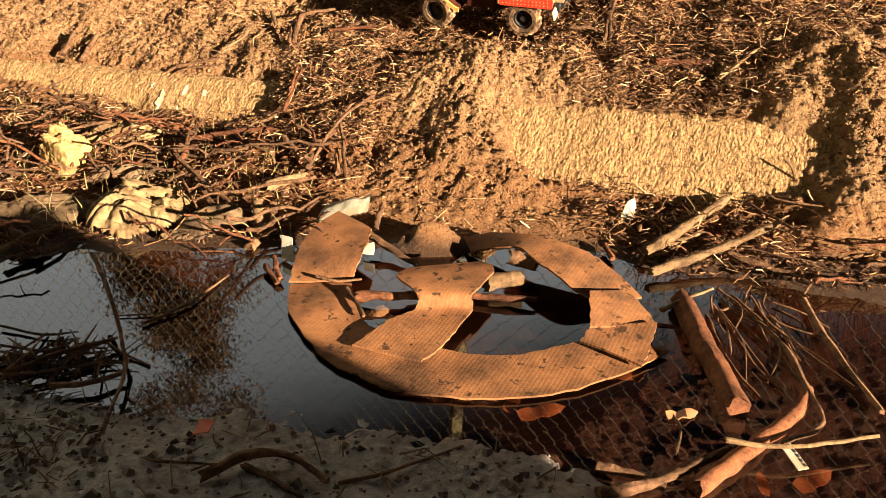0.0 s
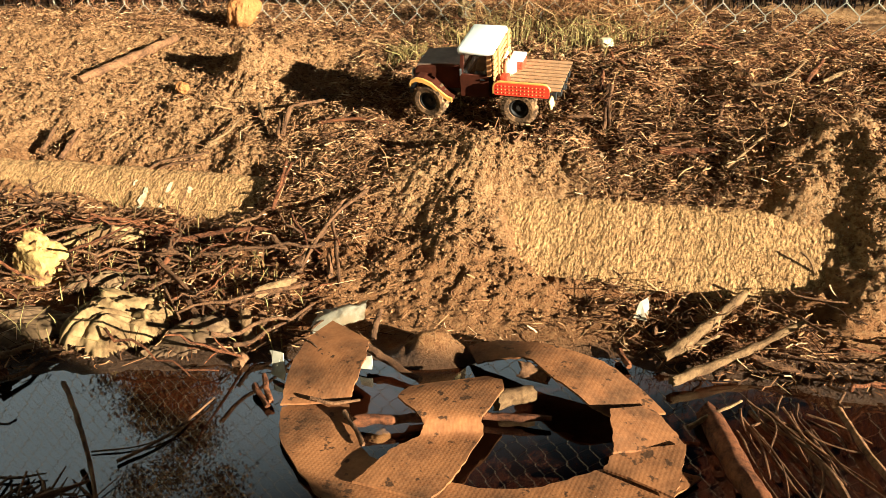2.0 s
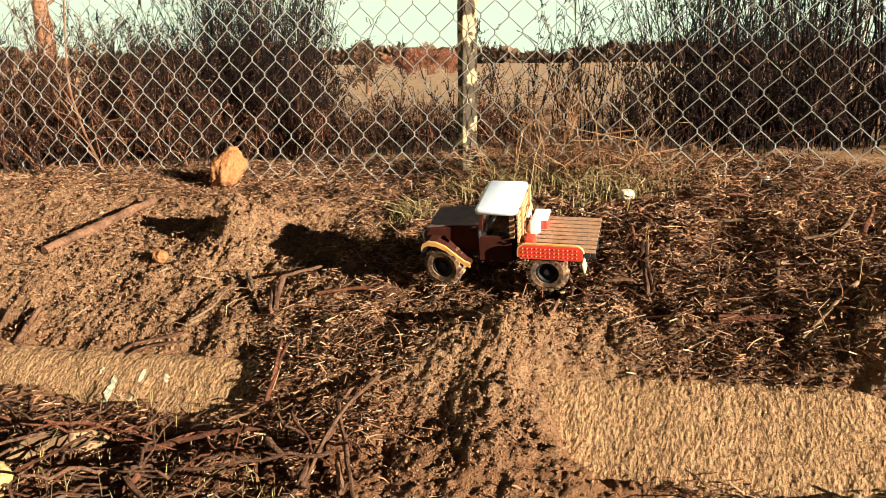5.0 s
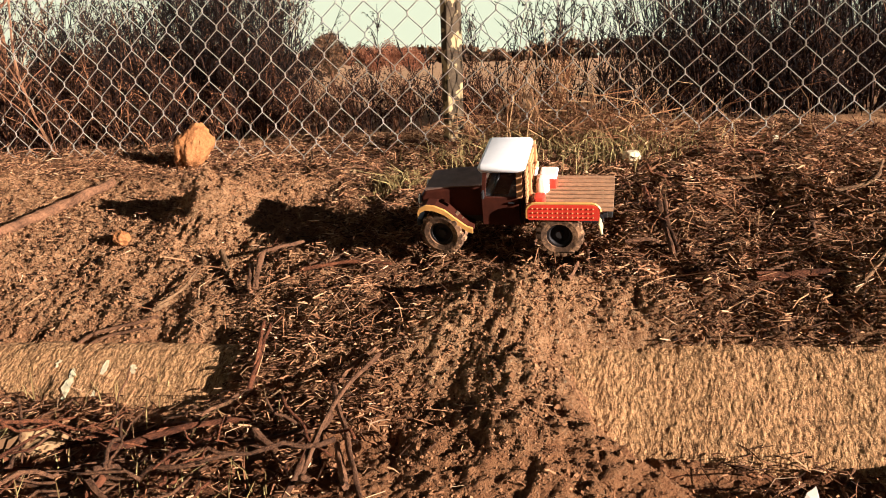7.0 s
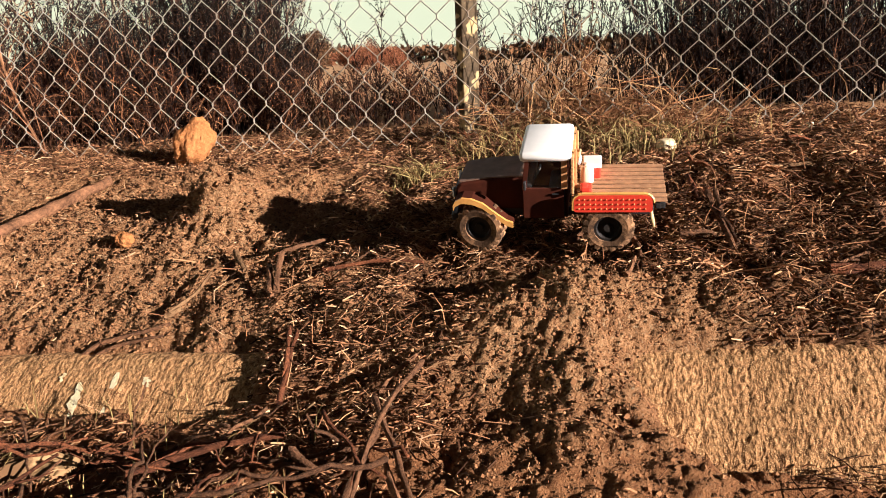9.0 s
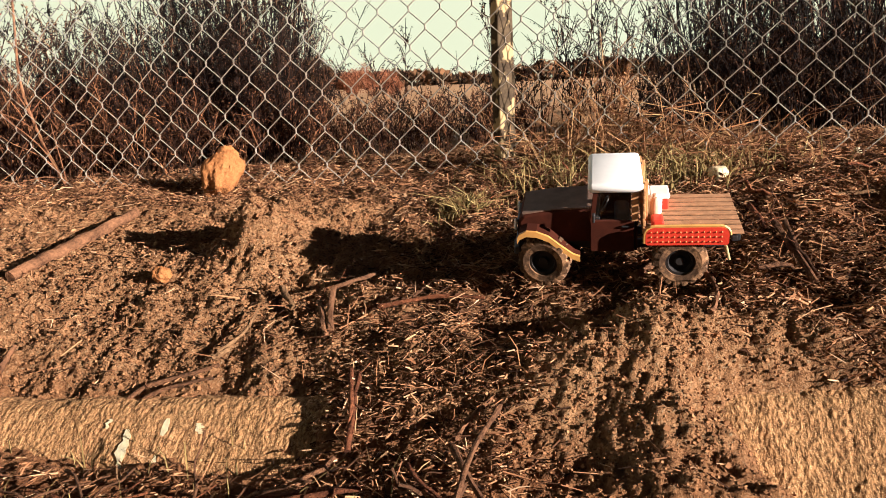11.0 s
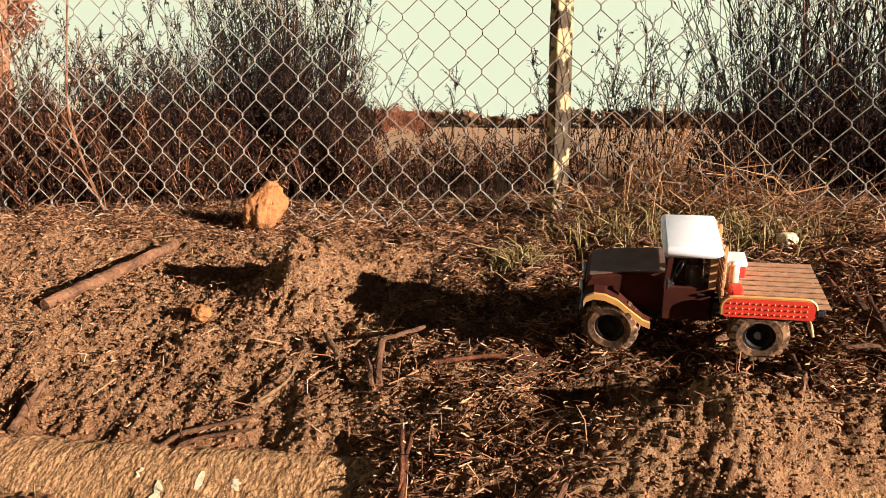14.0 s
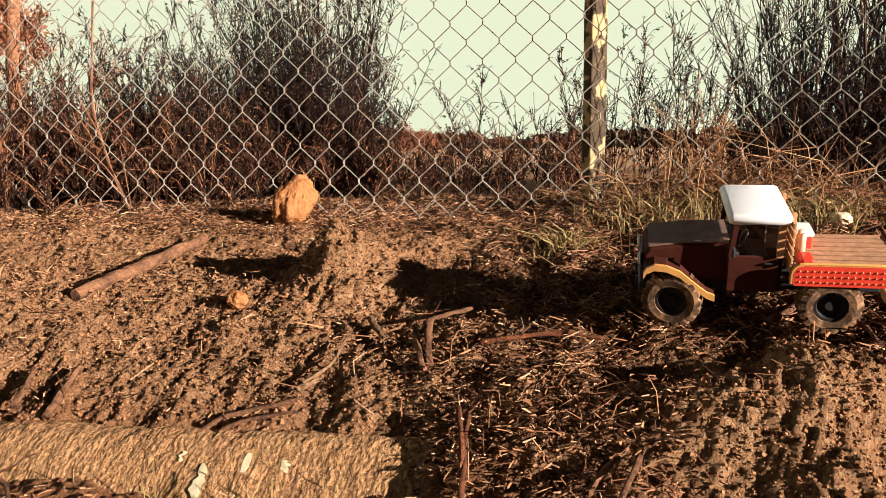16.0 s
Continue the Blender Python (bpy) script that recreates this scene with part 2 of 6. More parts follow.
def make_soil():
    m, t, b = material("soil", 0.95)
    v = coords(t)
    big = noise_tex(t, v, 5, 6, 0.6)
    mid = noise_tex(t, v, 95, 7, 0.8)
    fine_n = noise_tex(t, v, 240, 4, 0.7)
    col = mix(t, 0.5, ramp(t, big, [(0.38, (0.22, 0.103, 0.039)), (0.52, (0.36, 0.182, 0.071)), (0.64, (0.48, 0.262, 0.108))]),
              ramp(t, mid, [(0.40, (0.045, 0.020, 0.009)), (0.47, (0.33, 0.169, 0.067)), (0.60, (0.62, 0.369, 0.161))]))
    grit = ramp(t, fine_n, [(0.58, (0, 0, 0)), (0.64, (1, 1, 1))])
    col = mix(t, grit, col, (0.42, 0.289, 0.149))
    # leaf mould where litter lies, its colour blackened for shade between the pieces
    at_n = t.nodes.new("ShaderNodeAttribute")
    at_n.attribute_name = "mould_shade"
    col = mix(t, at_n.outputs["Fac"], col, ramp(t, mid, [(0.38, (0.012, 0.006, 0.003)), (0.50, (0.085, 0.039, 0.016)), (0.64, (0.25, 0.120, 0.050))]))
    far_n = t.nodes.new("ShaderNodeAttribute")
    far_n.attribute_name = "stubble"
    col = mix(t, far_n.outputs["Fac"], col, ramp(t, big, [(0.35, (0.36, 0.205, 0.092)), (0.65, (0.54, 0.34, 0.165))]))
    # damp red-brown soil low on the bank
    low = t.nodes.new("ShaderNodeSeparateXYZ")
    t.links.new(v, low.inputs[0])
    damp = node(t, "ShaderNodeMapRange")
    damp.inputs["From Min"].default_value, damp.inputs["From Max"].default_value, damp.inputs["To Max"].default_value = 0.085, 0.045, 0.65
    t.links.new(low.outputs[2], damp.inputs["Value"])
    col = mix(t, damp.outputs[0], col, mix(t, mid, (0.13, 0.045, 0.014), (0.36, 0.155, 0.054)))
    # wet mud by the puddle: darker and shinier, with a ragged edge
    sep = t.nodes.new("ShaderNodeSeparateXYZ")
    t.links.new(v, sep.inputs[0])
    ad = node(t, "ShaderNodeMath")
    ad.operation = "MULTIPLY_ADD"
    t.links.new(big, ad.inputs[0])
    ad.inputs[1].default_value = 0.07
    dry = node(t, "ShaderNodeMapRange")
    dry.inputs["From Min"].default_value, dry.inputs["From Max"].default_value, dry.inputs["To Max"].default_value = 0.89, 0.96, 0.035
    t.links.new(sep.outputs[1], dry.inputs["Value"])
    lift = node(t, "ShaderNodeMath")
    t.links.new(sep.outputs[2], lift.inputs[0])
    t.links.new(dry.outputs[0], lift.inputs[1])
    # the near shore of the puddle is mud, out to half a metre or so
    off = t.nodes.new("ShaderNodeVectorMath")
    off.operation = "DISTANCE"
    off.inputs[1].default_value = (-0.15, 0.55, 0.0)
    t.links.new(v, off.inputs[0])
    span = node(t, "ShaderNodeMapRange")
    span.inputs["From Min"].default_value, span.inputs["From Max"].default_value = 0.75, 0.45
    t.links.new(off.outputs["Value"], span.inputs["Value"])
    shore = node(t, "ShaderNodeMapRange")
    shore.inputs["From Min"].default_value, shore.inputs["From Max"].default_value, shore.inputs["To Max"].default_value = 0.70, 0.60, -0.08
    t.links.new(sep.outputs[1], shore.inputs["Value"])
    lower = node(t, "ShaderNodeMath")
    lower.operation = "MULTIPLY_ADD"
    t.links.new(shore.outputs[0], lower.inputs[0])
    t.links.new(span.outputs[0], lower.inputs[1])
    t.links.new(lift.outputs[0], lower.inputs[2])
    t.links.new(lower.outputs[0], ad.inputs[2])
    wet = node(t, "ShaderNodeMapRange")
    wet.inputs["From Min"].default_value, wet.inputs["From Max"].default_value = 0.062, 0.040
    t.links.new(ad.outputs[0], wet.inputs["Value"])
    mud = mix(t, ramp(t, mid, [(0.34, (0, 0, 0)), (0.58, (1, 1, 1))]), (0.18, 0.132, 0.097), (0.42, 0.31, 0.225))
    # darker where the far bank soaks
    soak = node(t, "ShaderNodeMapRange")
    soak.inputs["From Min"].default_value, soak.inputs["From Max"].default_value = 0.60, 0.74
    t.links.new(sep.outputs[1], soak.inputs["Value"])
    mud = mix(t, soak.outputs[0], mud, mix(t, mid, (0.022, 0.011, 0.006), (0.14, 0.072, 0.034)))
    silt = node(t, "ShaderNodeMapRange")
    silt.inputs["From Min"].default_value, silt.inputs["From Max"].default_value = -0.003, -0.012
    t.links.new(sep.outputs[2], silt.inputs["Value"])
    mud = mix(t, silt.outputs[0], mud, mix(t, mid, (0.035, 0.012, 0.006), (0.12, 0.045, 0.018)))
    t.links.new(mix(t, wet.outputs[0], col, mud), b.inputs["Base Color"])
    rr = node(t, "ShaderNodeMapRange")
    rr.inputs["To Min"].default_value, rr.inputs["To Max"].default_value = 0.97, 0.42
    t.links.new(wet.outputs[0], rr.inputs["Value"])
    t.links.new(rr.outputs[0], b.inputs["Roughness"])
    sheen = node(t, "ShaderNodeMapRange")
    sheen.inputs["To Min"].default_value, sheen.inputs["To Max"].default_value = 0.10, 0.65
    near_wet = node(t, "ShaderNodeMath")
    near_wet.operation = "SUBTRACT"
    near_wet.use_clamp = True
    t.links.new(wet.outputs[0], near_wet.inputs[0])
    t.links.new(soak.outputs[0], near_wet.inputs[1])
    t.links.new(near_wet.outputs[0], sheen.inputs["Value"])
    t.links.new(sheen.outputs[0], b.inputs["Specular IOR Level"])
    hgt = mix(t, 0.55, mid, fine_n)
    bumpy(t, b, hgt, 1.0, 0.020)
    return m


def make_water():
    m, t, b = material("puddle_water", 0.015)
    b.inputs["Base Color"].default_value = (0.034, 0.0105, 0.004, 1)
    b.inputs["Transmission Weight"].default_value = 0.9
    b.inputs["IOR"].default_value = 1.58
    n = noise_tex(t, coords(t), 9, 2)
    bumpy(t, b, n, 0.02, 0.01)
    return m


def make_concrete():
    m, t, b = material("rough_concrete", 0.95)
    v = coords(t)
    run = coords(t, 1, (1, 0.60, 0.60))
    g = noise_tex(t, run, 260, 3, 0.6)
    s = noise_tex(t, coords(t, 1, (1, 0.18, 0.18)), 70, 4)
    big = noise_tex(t, v, 7, 5)
    sand = noise_tex(t, v, 700, 2)
    col = mix(t, 0.30, ramp(t, g, [(0.36, (0.063, 0.030, 0.011)), (0.48, (0.210, 0.106, 0.038)), (0.62, (0.437, 0.245, 0.093))]),
              ramp(t, big, [(0.35, (0.202, 0.109, 0.036)), (0.5, (0.353, 0.187, 0.067)), (0.68, (0.419, 0.245, 0.093))]))
    dust = noise_tex(t, v, 24, 6, 0.7)
    col = mix(t, ramp(t, dust, [(0.42, (0, 0, 0)), (0.62, (0.9, 0.972, 0.972))]), col, ramp(t, g, [(0.4, (0.134, 0.064, 0.023)), (0.58, (0.419, 0.219, 0.084))]))
    col = mix(t, ramp(t, sand, [(0.55, (0, 0, 0)), (0.63, (1, 1, 1))]), col, (0.487, 0.309, 0.133))
    t.links.new(col, b.inputs["Base Color"])
    bumpy(t, b, mix(t, 0.15, g, s), 0.9, 0.0048)
    return m


def make_card():
    m, t, b = material("soaked_cardboard", 0.8)
    v = coords(t)
    dots = None
    for turn in (28, 118):
        mp = t.nodes.new("ShaderNodeMapping")
        mp.inputs["Rotation"].default_value = (0, 0, radians(turn))
        t.links.new(v, mp.inputs["Vector"])
        w = t.nodes.new("ShaderNodeTexWave")
        w.inputs["Scale"].default_value, w.inputs["Distortion"].default_value = 74, 1.4
        t.links.new(mp.outputs[0], w.inputs["Vector"])
        dots = w.outputs["Fac"] if dots is None else mix(t, 1.0, dots, w.outputs["Fac"], "MULTIPLY")
    st = noise_tex(t, v, 14, 5, 0.6)
    fine_n = noise_tex(t, v, 160, 4)
    col = mix(t, 0.35, ramp(t, st, [(0.38, (0.076, 0.029, 0.010)), (0.5, (0.205, 0.076, 0.024)), (0.62, (0.335, 0.128, 0.039))]), ramp(t, fine_n, [(0.3, (0.086, 0.040, 0.018)), (0.7, (0.227, 0.118, 0.053))]))
    spots = noise_tex(t, v, 75, 3, 0.6)
    col = mix(t, ramp(t, spots, [(0.60, (0, 0, 0)), (0.66, (1, 1, 1))]), col, (0.06, 0.028, 0.012))
    t.links.new(col, b.inputs["Base Color"])
    bumpy(t, b, mix(t, 0.5, dots, fine_n), 0.26, 0.0011)
    return m


def make_post():
    m, t, b = material("weathered_concrete_post", 0.85)
    v = coords(t)
    n = noise_tex(t, v, 40, 4, 0.6)
    f = noise_tex(t, v, 180, 4)
    col = mix(t, 0.5, ramp(t, f, [(0.3, (0.030, 0.020, 0.011)), (0.7, (0.10, 0.070, 0.036))]), ramp(t, n, [(0.35, (0.03, 0.02, 0.011)), (0.60, (0.11, 0.078, 0.04))]))
    # sun dapples through the brush, painted pale on a colour darkened as shade
    sun_dapples = noise_tex(t, v, 34, 3, 0.5)
    col = mix(t, ramp(t, sun_dapples, [(0.50, (0, 0, 0)), (0.55, (1, 1, 1))]), col, (0.40, 0.29, 0.13))
    t.links.new(col, b.inputs["Base Color"])
    bumpy(t, b, n, 0.5, 0.003)
    return m


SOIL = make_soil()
WATER = make_water()
CONCRETE = make_concrete()
CARD = make_card()
POST = make_post()
WIRE = plain("galvanised_wire", (0.25, 0.205, 0.14), 0.6, 0.0, 0.35, 200, 0.0003)
BARK = bark("stick_bark", (0.048, 0.023, 0.011), (0.33, 0.160, 0.070))
PALE_WOOD = bark("barked_pale_wood", (0.085, 0.044, 0.019), (0.42, 0.25, 0.108))
RED_STEM = bark("red_vine_stem", (0.15, 0.060, 0.026), (0.40, 0.200, 0.090))
RED_WOOD = bark("wet_red_wood", (0.036, 0.014, 0.007), (0.35, 0.125, 0.046))
LITTER = island("twig_litter", [(0.0, (0.024, 0.012, 0.006)), (0.32, (0.12, 0.056, 0.024)), (0.62, (0.36, 0.180, 0.078)), (0.91, (0.47, 0.275, 0.125)), (1.0, (0.70, 0.52, 0.29))])
CHIP = island("dry_leaf_chips", [(0.0, (0.146, 0.067, 0.028)), (0.5, (0.439, 0.226, 0.098)), (1.0, (0.750, 0.478, 0.237))])
CRUMB = island("soil_crumbs", [(0.0, (0.10, 0.049, 0.019)), (0.5, (0.25, 0.127, 0.052)), (1.0, (0.40, 0.217, 0.093))])
MUD_CRUMB = island("mud_crumbs", [(0.0, (0.06, 0.042, 0.030)), (0.7, (0.20, 0.145, 0.105)), (1.0, (0.42, 0.33, 0.25))])
STRAW = island("dry_grass", [(0.0, (0.10, 0.043, 0.018)), (0.5, (0.27, 0.130, 0.050)), (1.0, (0.48, 0.31, 0.135))])
GREEN = island("green_grass", [(0.0, (0.10, 0.066, 0.022)), (0.5, (0.24, 0.178, 0.058)), (1.0, (0.44, 0.36, 0.14))])
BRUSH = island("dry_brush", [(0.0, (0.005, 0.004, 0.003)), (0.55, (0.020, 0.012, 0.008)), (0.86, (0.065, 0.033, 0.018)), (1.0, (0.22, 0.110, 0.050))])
RUST_BRUSH = island("rust_brush", [(0.0, (0.008, 0.004, 0.003)), (0.5, (0.045, 0.020, 0.009)), (0.8, (0.15, 0.066, 0.028)), (1.0, (0.40, 0.20, 0.085))])
FAR_LEAF = island("far_foliage", [(0.0, (0.05, 0.036, 0.018)), (0.6, (0.13, 0.075, 0.036)), (1.0, (0.26, 0.14, 0.06))])


# ---- building helpers ----
def mesh_object(name, bm, mat, parent=None, label="", flat=False):
    me = bpy.data.meshes.new(name)
    bm.to_mesh(me)
    bm.free()
    me.materials.append(mat)
    if not flat:
        me.shade_smooth()
        me.set_sharp_from_angle(angle=radians(48))
    ob = new(name, me)
    if parent:
        ob.parent = parent
    return tagged(ob, label)


def part(name, bm, mat, parent, label="", flat=True):
    return mesh_object(name, bm, mat, parent, label, flat)


def thing(name, label, category, m=None, group="", kind=""):
    ob = new(name)
    if m is not None:
        ob.matrix_basis = m
    return tagged(ob, label, category, group, kind)


def from_arrays(name, verts, faces, mat, parent=None, smooth_shade=True):
    me = bpy.data.meshes.new(name)
    me.from_pydata(verts.tolist() if hasattr(verts, "tolist") else verts, [], faces.tolist() if hasattr(faces, "tolist") else faces)
    me.materials.append(mat)
    if smooth_shade:
        me.shade_smooth()
    ob = new(name, me)
    if parent:
        ob.parent = parent
    return ob


def box(bm, cx, cy, cz, sx, sy, sz, bevel=0.0, rot=None):
    """A box with bevelled edges, by its centre and sizes."""
    made = bmesh.ops.create_cube(bm, size=1.0)["verts"]
    m = Matrix.Translation((cx, cy, cz)) @ (rot.to_4x4() if rot else Matrix.Identity(4)) @ Matrix.Diagonal((sx, sy, sz, 1))
    bmesh.ops.transform(bm, matrix=m, verts=made)
    if bevel:
        edges = list({e for v in made for e in v.link_edges})
        bmesh.ops.bevel(bm, geom=edges, offset=bevel, segments=2, affect="EDGES", profile=0.5)
    return bm


def boxed(*a, **k):
    return box(bmesh.new(), *a, **k)


def lathe(bm, profile, axis="Z", centre=(0, 0, 0), n=24, caps=True):
    """A turned shape from (radius, height) pairs."""
    rings = []
    for r, h in profile:
        ring = []
        for i in range(n):
            a = 2 * math.pi * i / n
            p = {"Z": (r * math.cos(a), r * math.sin(a), h), "Y": (r * math.cos(a), h, r * math.sin(a)), "X": (h, r * math.cos(a), r * math.sin(a))}[axis]
            ring.append(bm.verts.new(Vector(p) + Vector(centre)))
        rings.append(ring)
    for a, b in zip(rings, rings[1:]):
        for i in range(n):
            bm.faces.new((a[i], a[(i + 1) % n], b[(i + 1) % n], b[i]))
    for ring in (rings[0], rings[-1]) if caps else ():
        bm.faces.new(ring)
    bmesh.ops.recalc_face_normals(bm, faces=bm.faces)
    return bm


def tube(bm, pts, radii, sides=7, rough=0.0, rng=None):
    """A tapering tube along points, with an uneven skin."""
    pts = [Vector(p) for p in pts]
    rings = []
    side = None
    for i, p in enumerate(pts):
        d = (pts[min(i + 1, len(pts) - 1)] - pts[max(i - 1, 0)]).normalized()
        if side is None:
            side = d.orthogonal().normalized()
        side = (side - d * side.dot(d)).normalized()
        other = d.cross(side)
        ring = []
        for k in range(sides):
            a = 2 * math.pi * k / sides
            r = radii[i] * (1 + (rng.uniform(-rough, rough) if rng else 0))
            ring.append(bm.verts.new(p + (side * math.cos(a) + other * math.sin(a)) * r))
        rings.append(ring)
    for a, b in zip(rings, rings[1:]):
        for k in range(sides):
            bm.faces.new((a[k], a[(k + 1) % sides], b[(k + 1) % sides], b[k]))
    bm.faces.new(rings[0][::-1])
    bm.faces.new(rings[-1])
    return bm


def spline(pts, per=5):
    """Points along a smooth line through pts."""
    pts = [Vector(p) for p in pts]
    out = []
    ext = [pts[0] * 2 - pts[1]] + pts + [pts[-1] * 2 - pts[-2]]
    for i in range(1, len(ext) - 2):
        a, b, c, d = ext[i - 1:i + 3]
        for k in range(per):
            t = k / per
            out.append(0.5 * ((2 * b) + (c - a) * t + (2 * a - 5 * b + 4 * c - d) * t * t + (3 * b - a - 3 * c + d) * t ** 3))
    return out + [pts[-1]]


RNG = random.Random(5)


def stick(pts, r0, r1, mat, label="brown broken stick lying among the debris", name="stick", category="stick", group="sticks in the debris", lifted=True):
    """A knotty stick through (x, y, height over the ground) points."""
    q = [(x, y, (ground_z(x, y) if lifted else 0.0) + dz) for x, y, dz in pts]
    q = [(x, y, min(max(z, ground_z(x, y) + 0.5 * r0), ground_z(x, y) + 0.03) if y > 1.2 else z) for x, y, z in q]
    line = spline(q, 18 if r0 > 0.0055 else 10)
    n = len(line)
    r0, r1 = 0.84 * r0, 0.84 * r1
    seed = RNG.random() * 100
    line = [p + Vector((noise.noise(p * 40 + Vector((seed, 0, 0))), noise.noise(p * 40 + Vector((0, seed, 0))), noise.noise(p * 40 + Vector((0, 0, seed))))) * min(r0 * 0.5, 0.0022) for p in line]
    radii = [(r0 + (r1 - r0) * i / (n - 1)) * (1 + (0.35 if r0 < 0.008 else 0.12) * noise.noise(line[i] * 60)) for i in range(n)]
    bm = bmesh.new()
    rings, side = [], None
    thick = r0 > 0.0055
    m = 18 if thick else 9
    for i, p in enumerate(line):
        d = (line[min(i + 1, n - 1)] - line[max(i - 1, 0)]).normalized()
        side = d.orthogonal().normalized() if side is None else (side - d * side.dot(d)).normalized()
        other = d.cross(side)
        ring = []
        for k in range(m):
            c, w = math.cos(2 * math.pi * k / m), math.sin(2 * math.pi * k / m)
            f = 1 + (0.10 if thick else 0.20) * noise.noise(Vector((c * 1.3 + seed, w * 1.3, i * 0.13))) + (0.12 if thick else 0.26) * noise.noise(Vector((c * 4 + seed, w * 4, i * 0.22)))
            if thick:
                f += 0.07 * abs(noise.noise(Vector((c * 5 + seed, w * 5, i * 0.10)))) - 0.05 * max(0.0, noise.noise(Vector((c * 2.2, w * 2.2 + seed, i * 0.35))))
            q = p + (side * c + other * w) * radii[i] * f
            if i in (0, n - 1):
                q += d * radii[i] * 0.9 * noise.noise(Vector((c * 3, w * 3, seed + i)))
            ring.append(bm.verts.new(q))
        rings.append(ring)
    for a, b in zip(rings, rings[1:]):
        for k in range(m):
            bm.faces.new((a[k], a[(k + 1) % m], b[(k + 1) % m], b[k]))
    bm.faces.new(rings[0][::-1])
    bm.faces.new(rings[-1])
    ob = mesh_object(name, bm, mat)
    return tagged(ob, label, category, group)


def blades(rows, sides=3):
    """Many thin tapering pieces, all with the same count of points, in one pair of arrays: rows of (points, radii)."""
    P = np.array([r[0] for r in rows], float)
    Rr = np.array([r[1] for r in rows], float)
    n, m = P.shape[:2]
    d = P[:, -1] - P[:, 0]
    d = d / (np.linalg.norm(d, axis=1, keepdims=True) + 1e-9)
    sd = np.cross(d, np.array([0.3, 0.2, 0.9]))
    sd = sd / (np.linalg.norm(sd, axis=1, keepdims=True) + 1e-9)
    o = np.cross(d, sd)
    ang = 2 * np.pi * np.arange(sides) / sides
    ring = sd[:, None, :] * np.cos(ang)[None, :, None] + o[:, None, :] * np.sin(ang)[None, :, None]
    V = (P[:, :, None, :] + ring[:, None, :, :] * Rr[:, :, None, None]).reshape(-1, 3)
    base = (np.arange(n) * m * sides)[:, None]
    quads = []
    for i in range(m - 1):
        for k in range(sides):
            quads.append((i * sides + k, i * sides + (k + 1) % sides, (i + 1) * sides + (k + 1) % sides, (i + 1) * sides + k))
    Q = (base[:, :, None] + np.array(quads)[None]).reshape(-1, 4).tolist()
    caps = (base + np.arange(sides)[::-1]).tolist() + (base + (m - 1) * sides + np.arange(sides)).tolist()
    return V, Q + caps


# ---- the ground, one sheet to the horizon ----
def spread(lo, hi, step, far, growth):
    mid = np.arange(lo, hi + step / 2, step)
    out, s = [], step
    x = hi
    while x < far:
        s *= growth
        x += s
        out.append(x)
    low, s, x = [], step, lo
    while x > -far:
        s *= growth
        x -= s
        low.append(x)
    return np.array(low[::-1] + list(mid) + out)


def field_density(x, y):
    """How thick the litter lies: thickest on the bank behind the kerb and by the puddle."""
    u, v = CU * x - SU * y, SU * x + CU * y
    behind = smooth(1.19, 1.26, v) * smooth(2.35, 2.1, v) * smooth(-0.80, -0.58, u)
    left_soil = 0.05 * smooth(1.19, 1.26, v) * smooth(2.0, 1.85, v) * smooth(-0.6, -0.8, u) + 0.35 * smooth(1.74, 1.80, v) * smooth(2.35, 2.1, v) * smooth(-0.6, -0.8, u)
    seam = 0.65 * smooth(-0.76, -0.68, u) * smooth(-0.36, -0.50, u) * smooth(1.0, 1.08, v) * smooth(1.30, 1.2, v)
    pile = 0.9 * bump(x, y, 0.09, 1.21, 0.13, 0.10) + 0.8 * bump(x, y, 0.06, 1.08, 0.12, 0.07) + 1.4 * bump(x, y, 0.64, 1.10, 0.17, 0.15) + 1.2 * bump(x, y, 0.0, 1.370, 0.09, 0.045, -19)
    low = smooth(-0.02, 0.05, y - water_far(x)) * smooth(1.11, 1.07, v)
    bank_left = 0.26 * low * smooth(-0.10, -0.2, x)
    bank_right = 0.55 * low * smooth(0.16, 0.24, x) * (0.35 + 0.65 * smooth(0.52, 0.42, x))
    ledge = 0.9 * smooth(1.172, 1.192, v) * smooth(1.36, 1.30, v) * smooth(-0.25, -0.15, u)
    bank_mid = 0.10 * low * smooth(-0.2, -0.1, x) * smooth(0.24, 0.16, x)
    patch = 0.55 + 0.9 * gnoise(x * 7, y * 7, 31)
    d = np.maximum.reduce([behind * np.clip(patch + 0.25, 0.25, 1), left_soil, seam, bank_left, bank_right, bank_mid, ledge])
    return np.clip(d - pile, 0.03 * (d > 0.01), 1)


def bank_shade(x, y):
    """Shade under the heaped branches, painted into the soil as black mould."""
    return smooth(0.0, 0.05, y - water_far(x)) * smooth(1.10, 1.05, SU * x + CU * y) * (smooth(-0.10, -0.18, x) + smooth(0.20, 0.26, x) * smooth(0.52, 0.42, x))


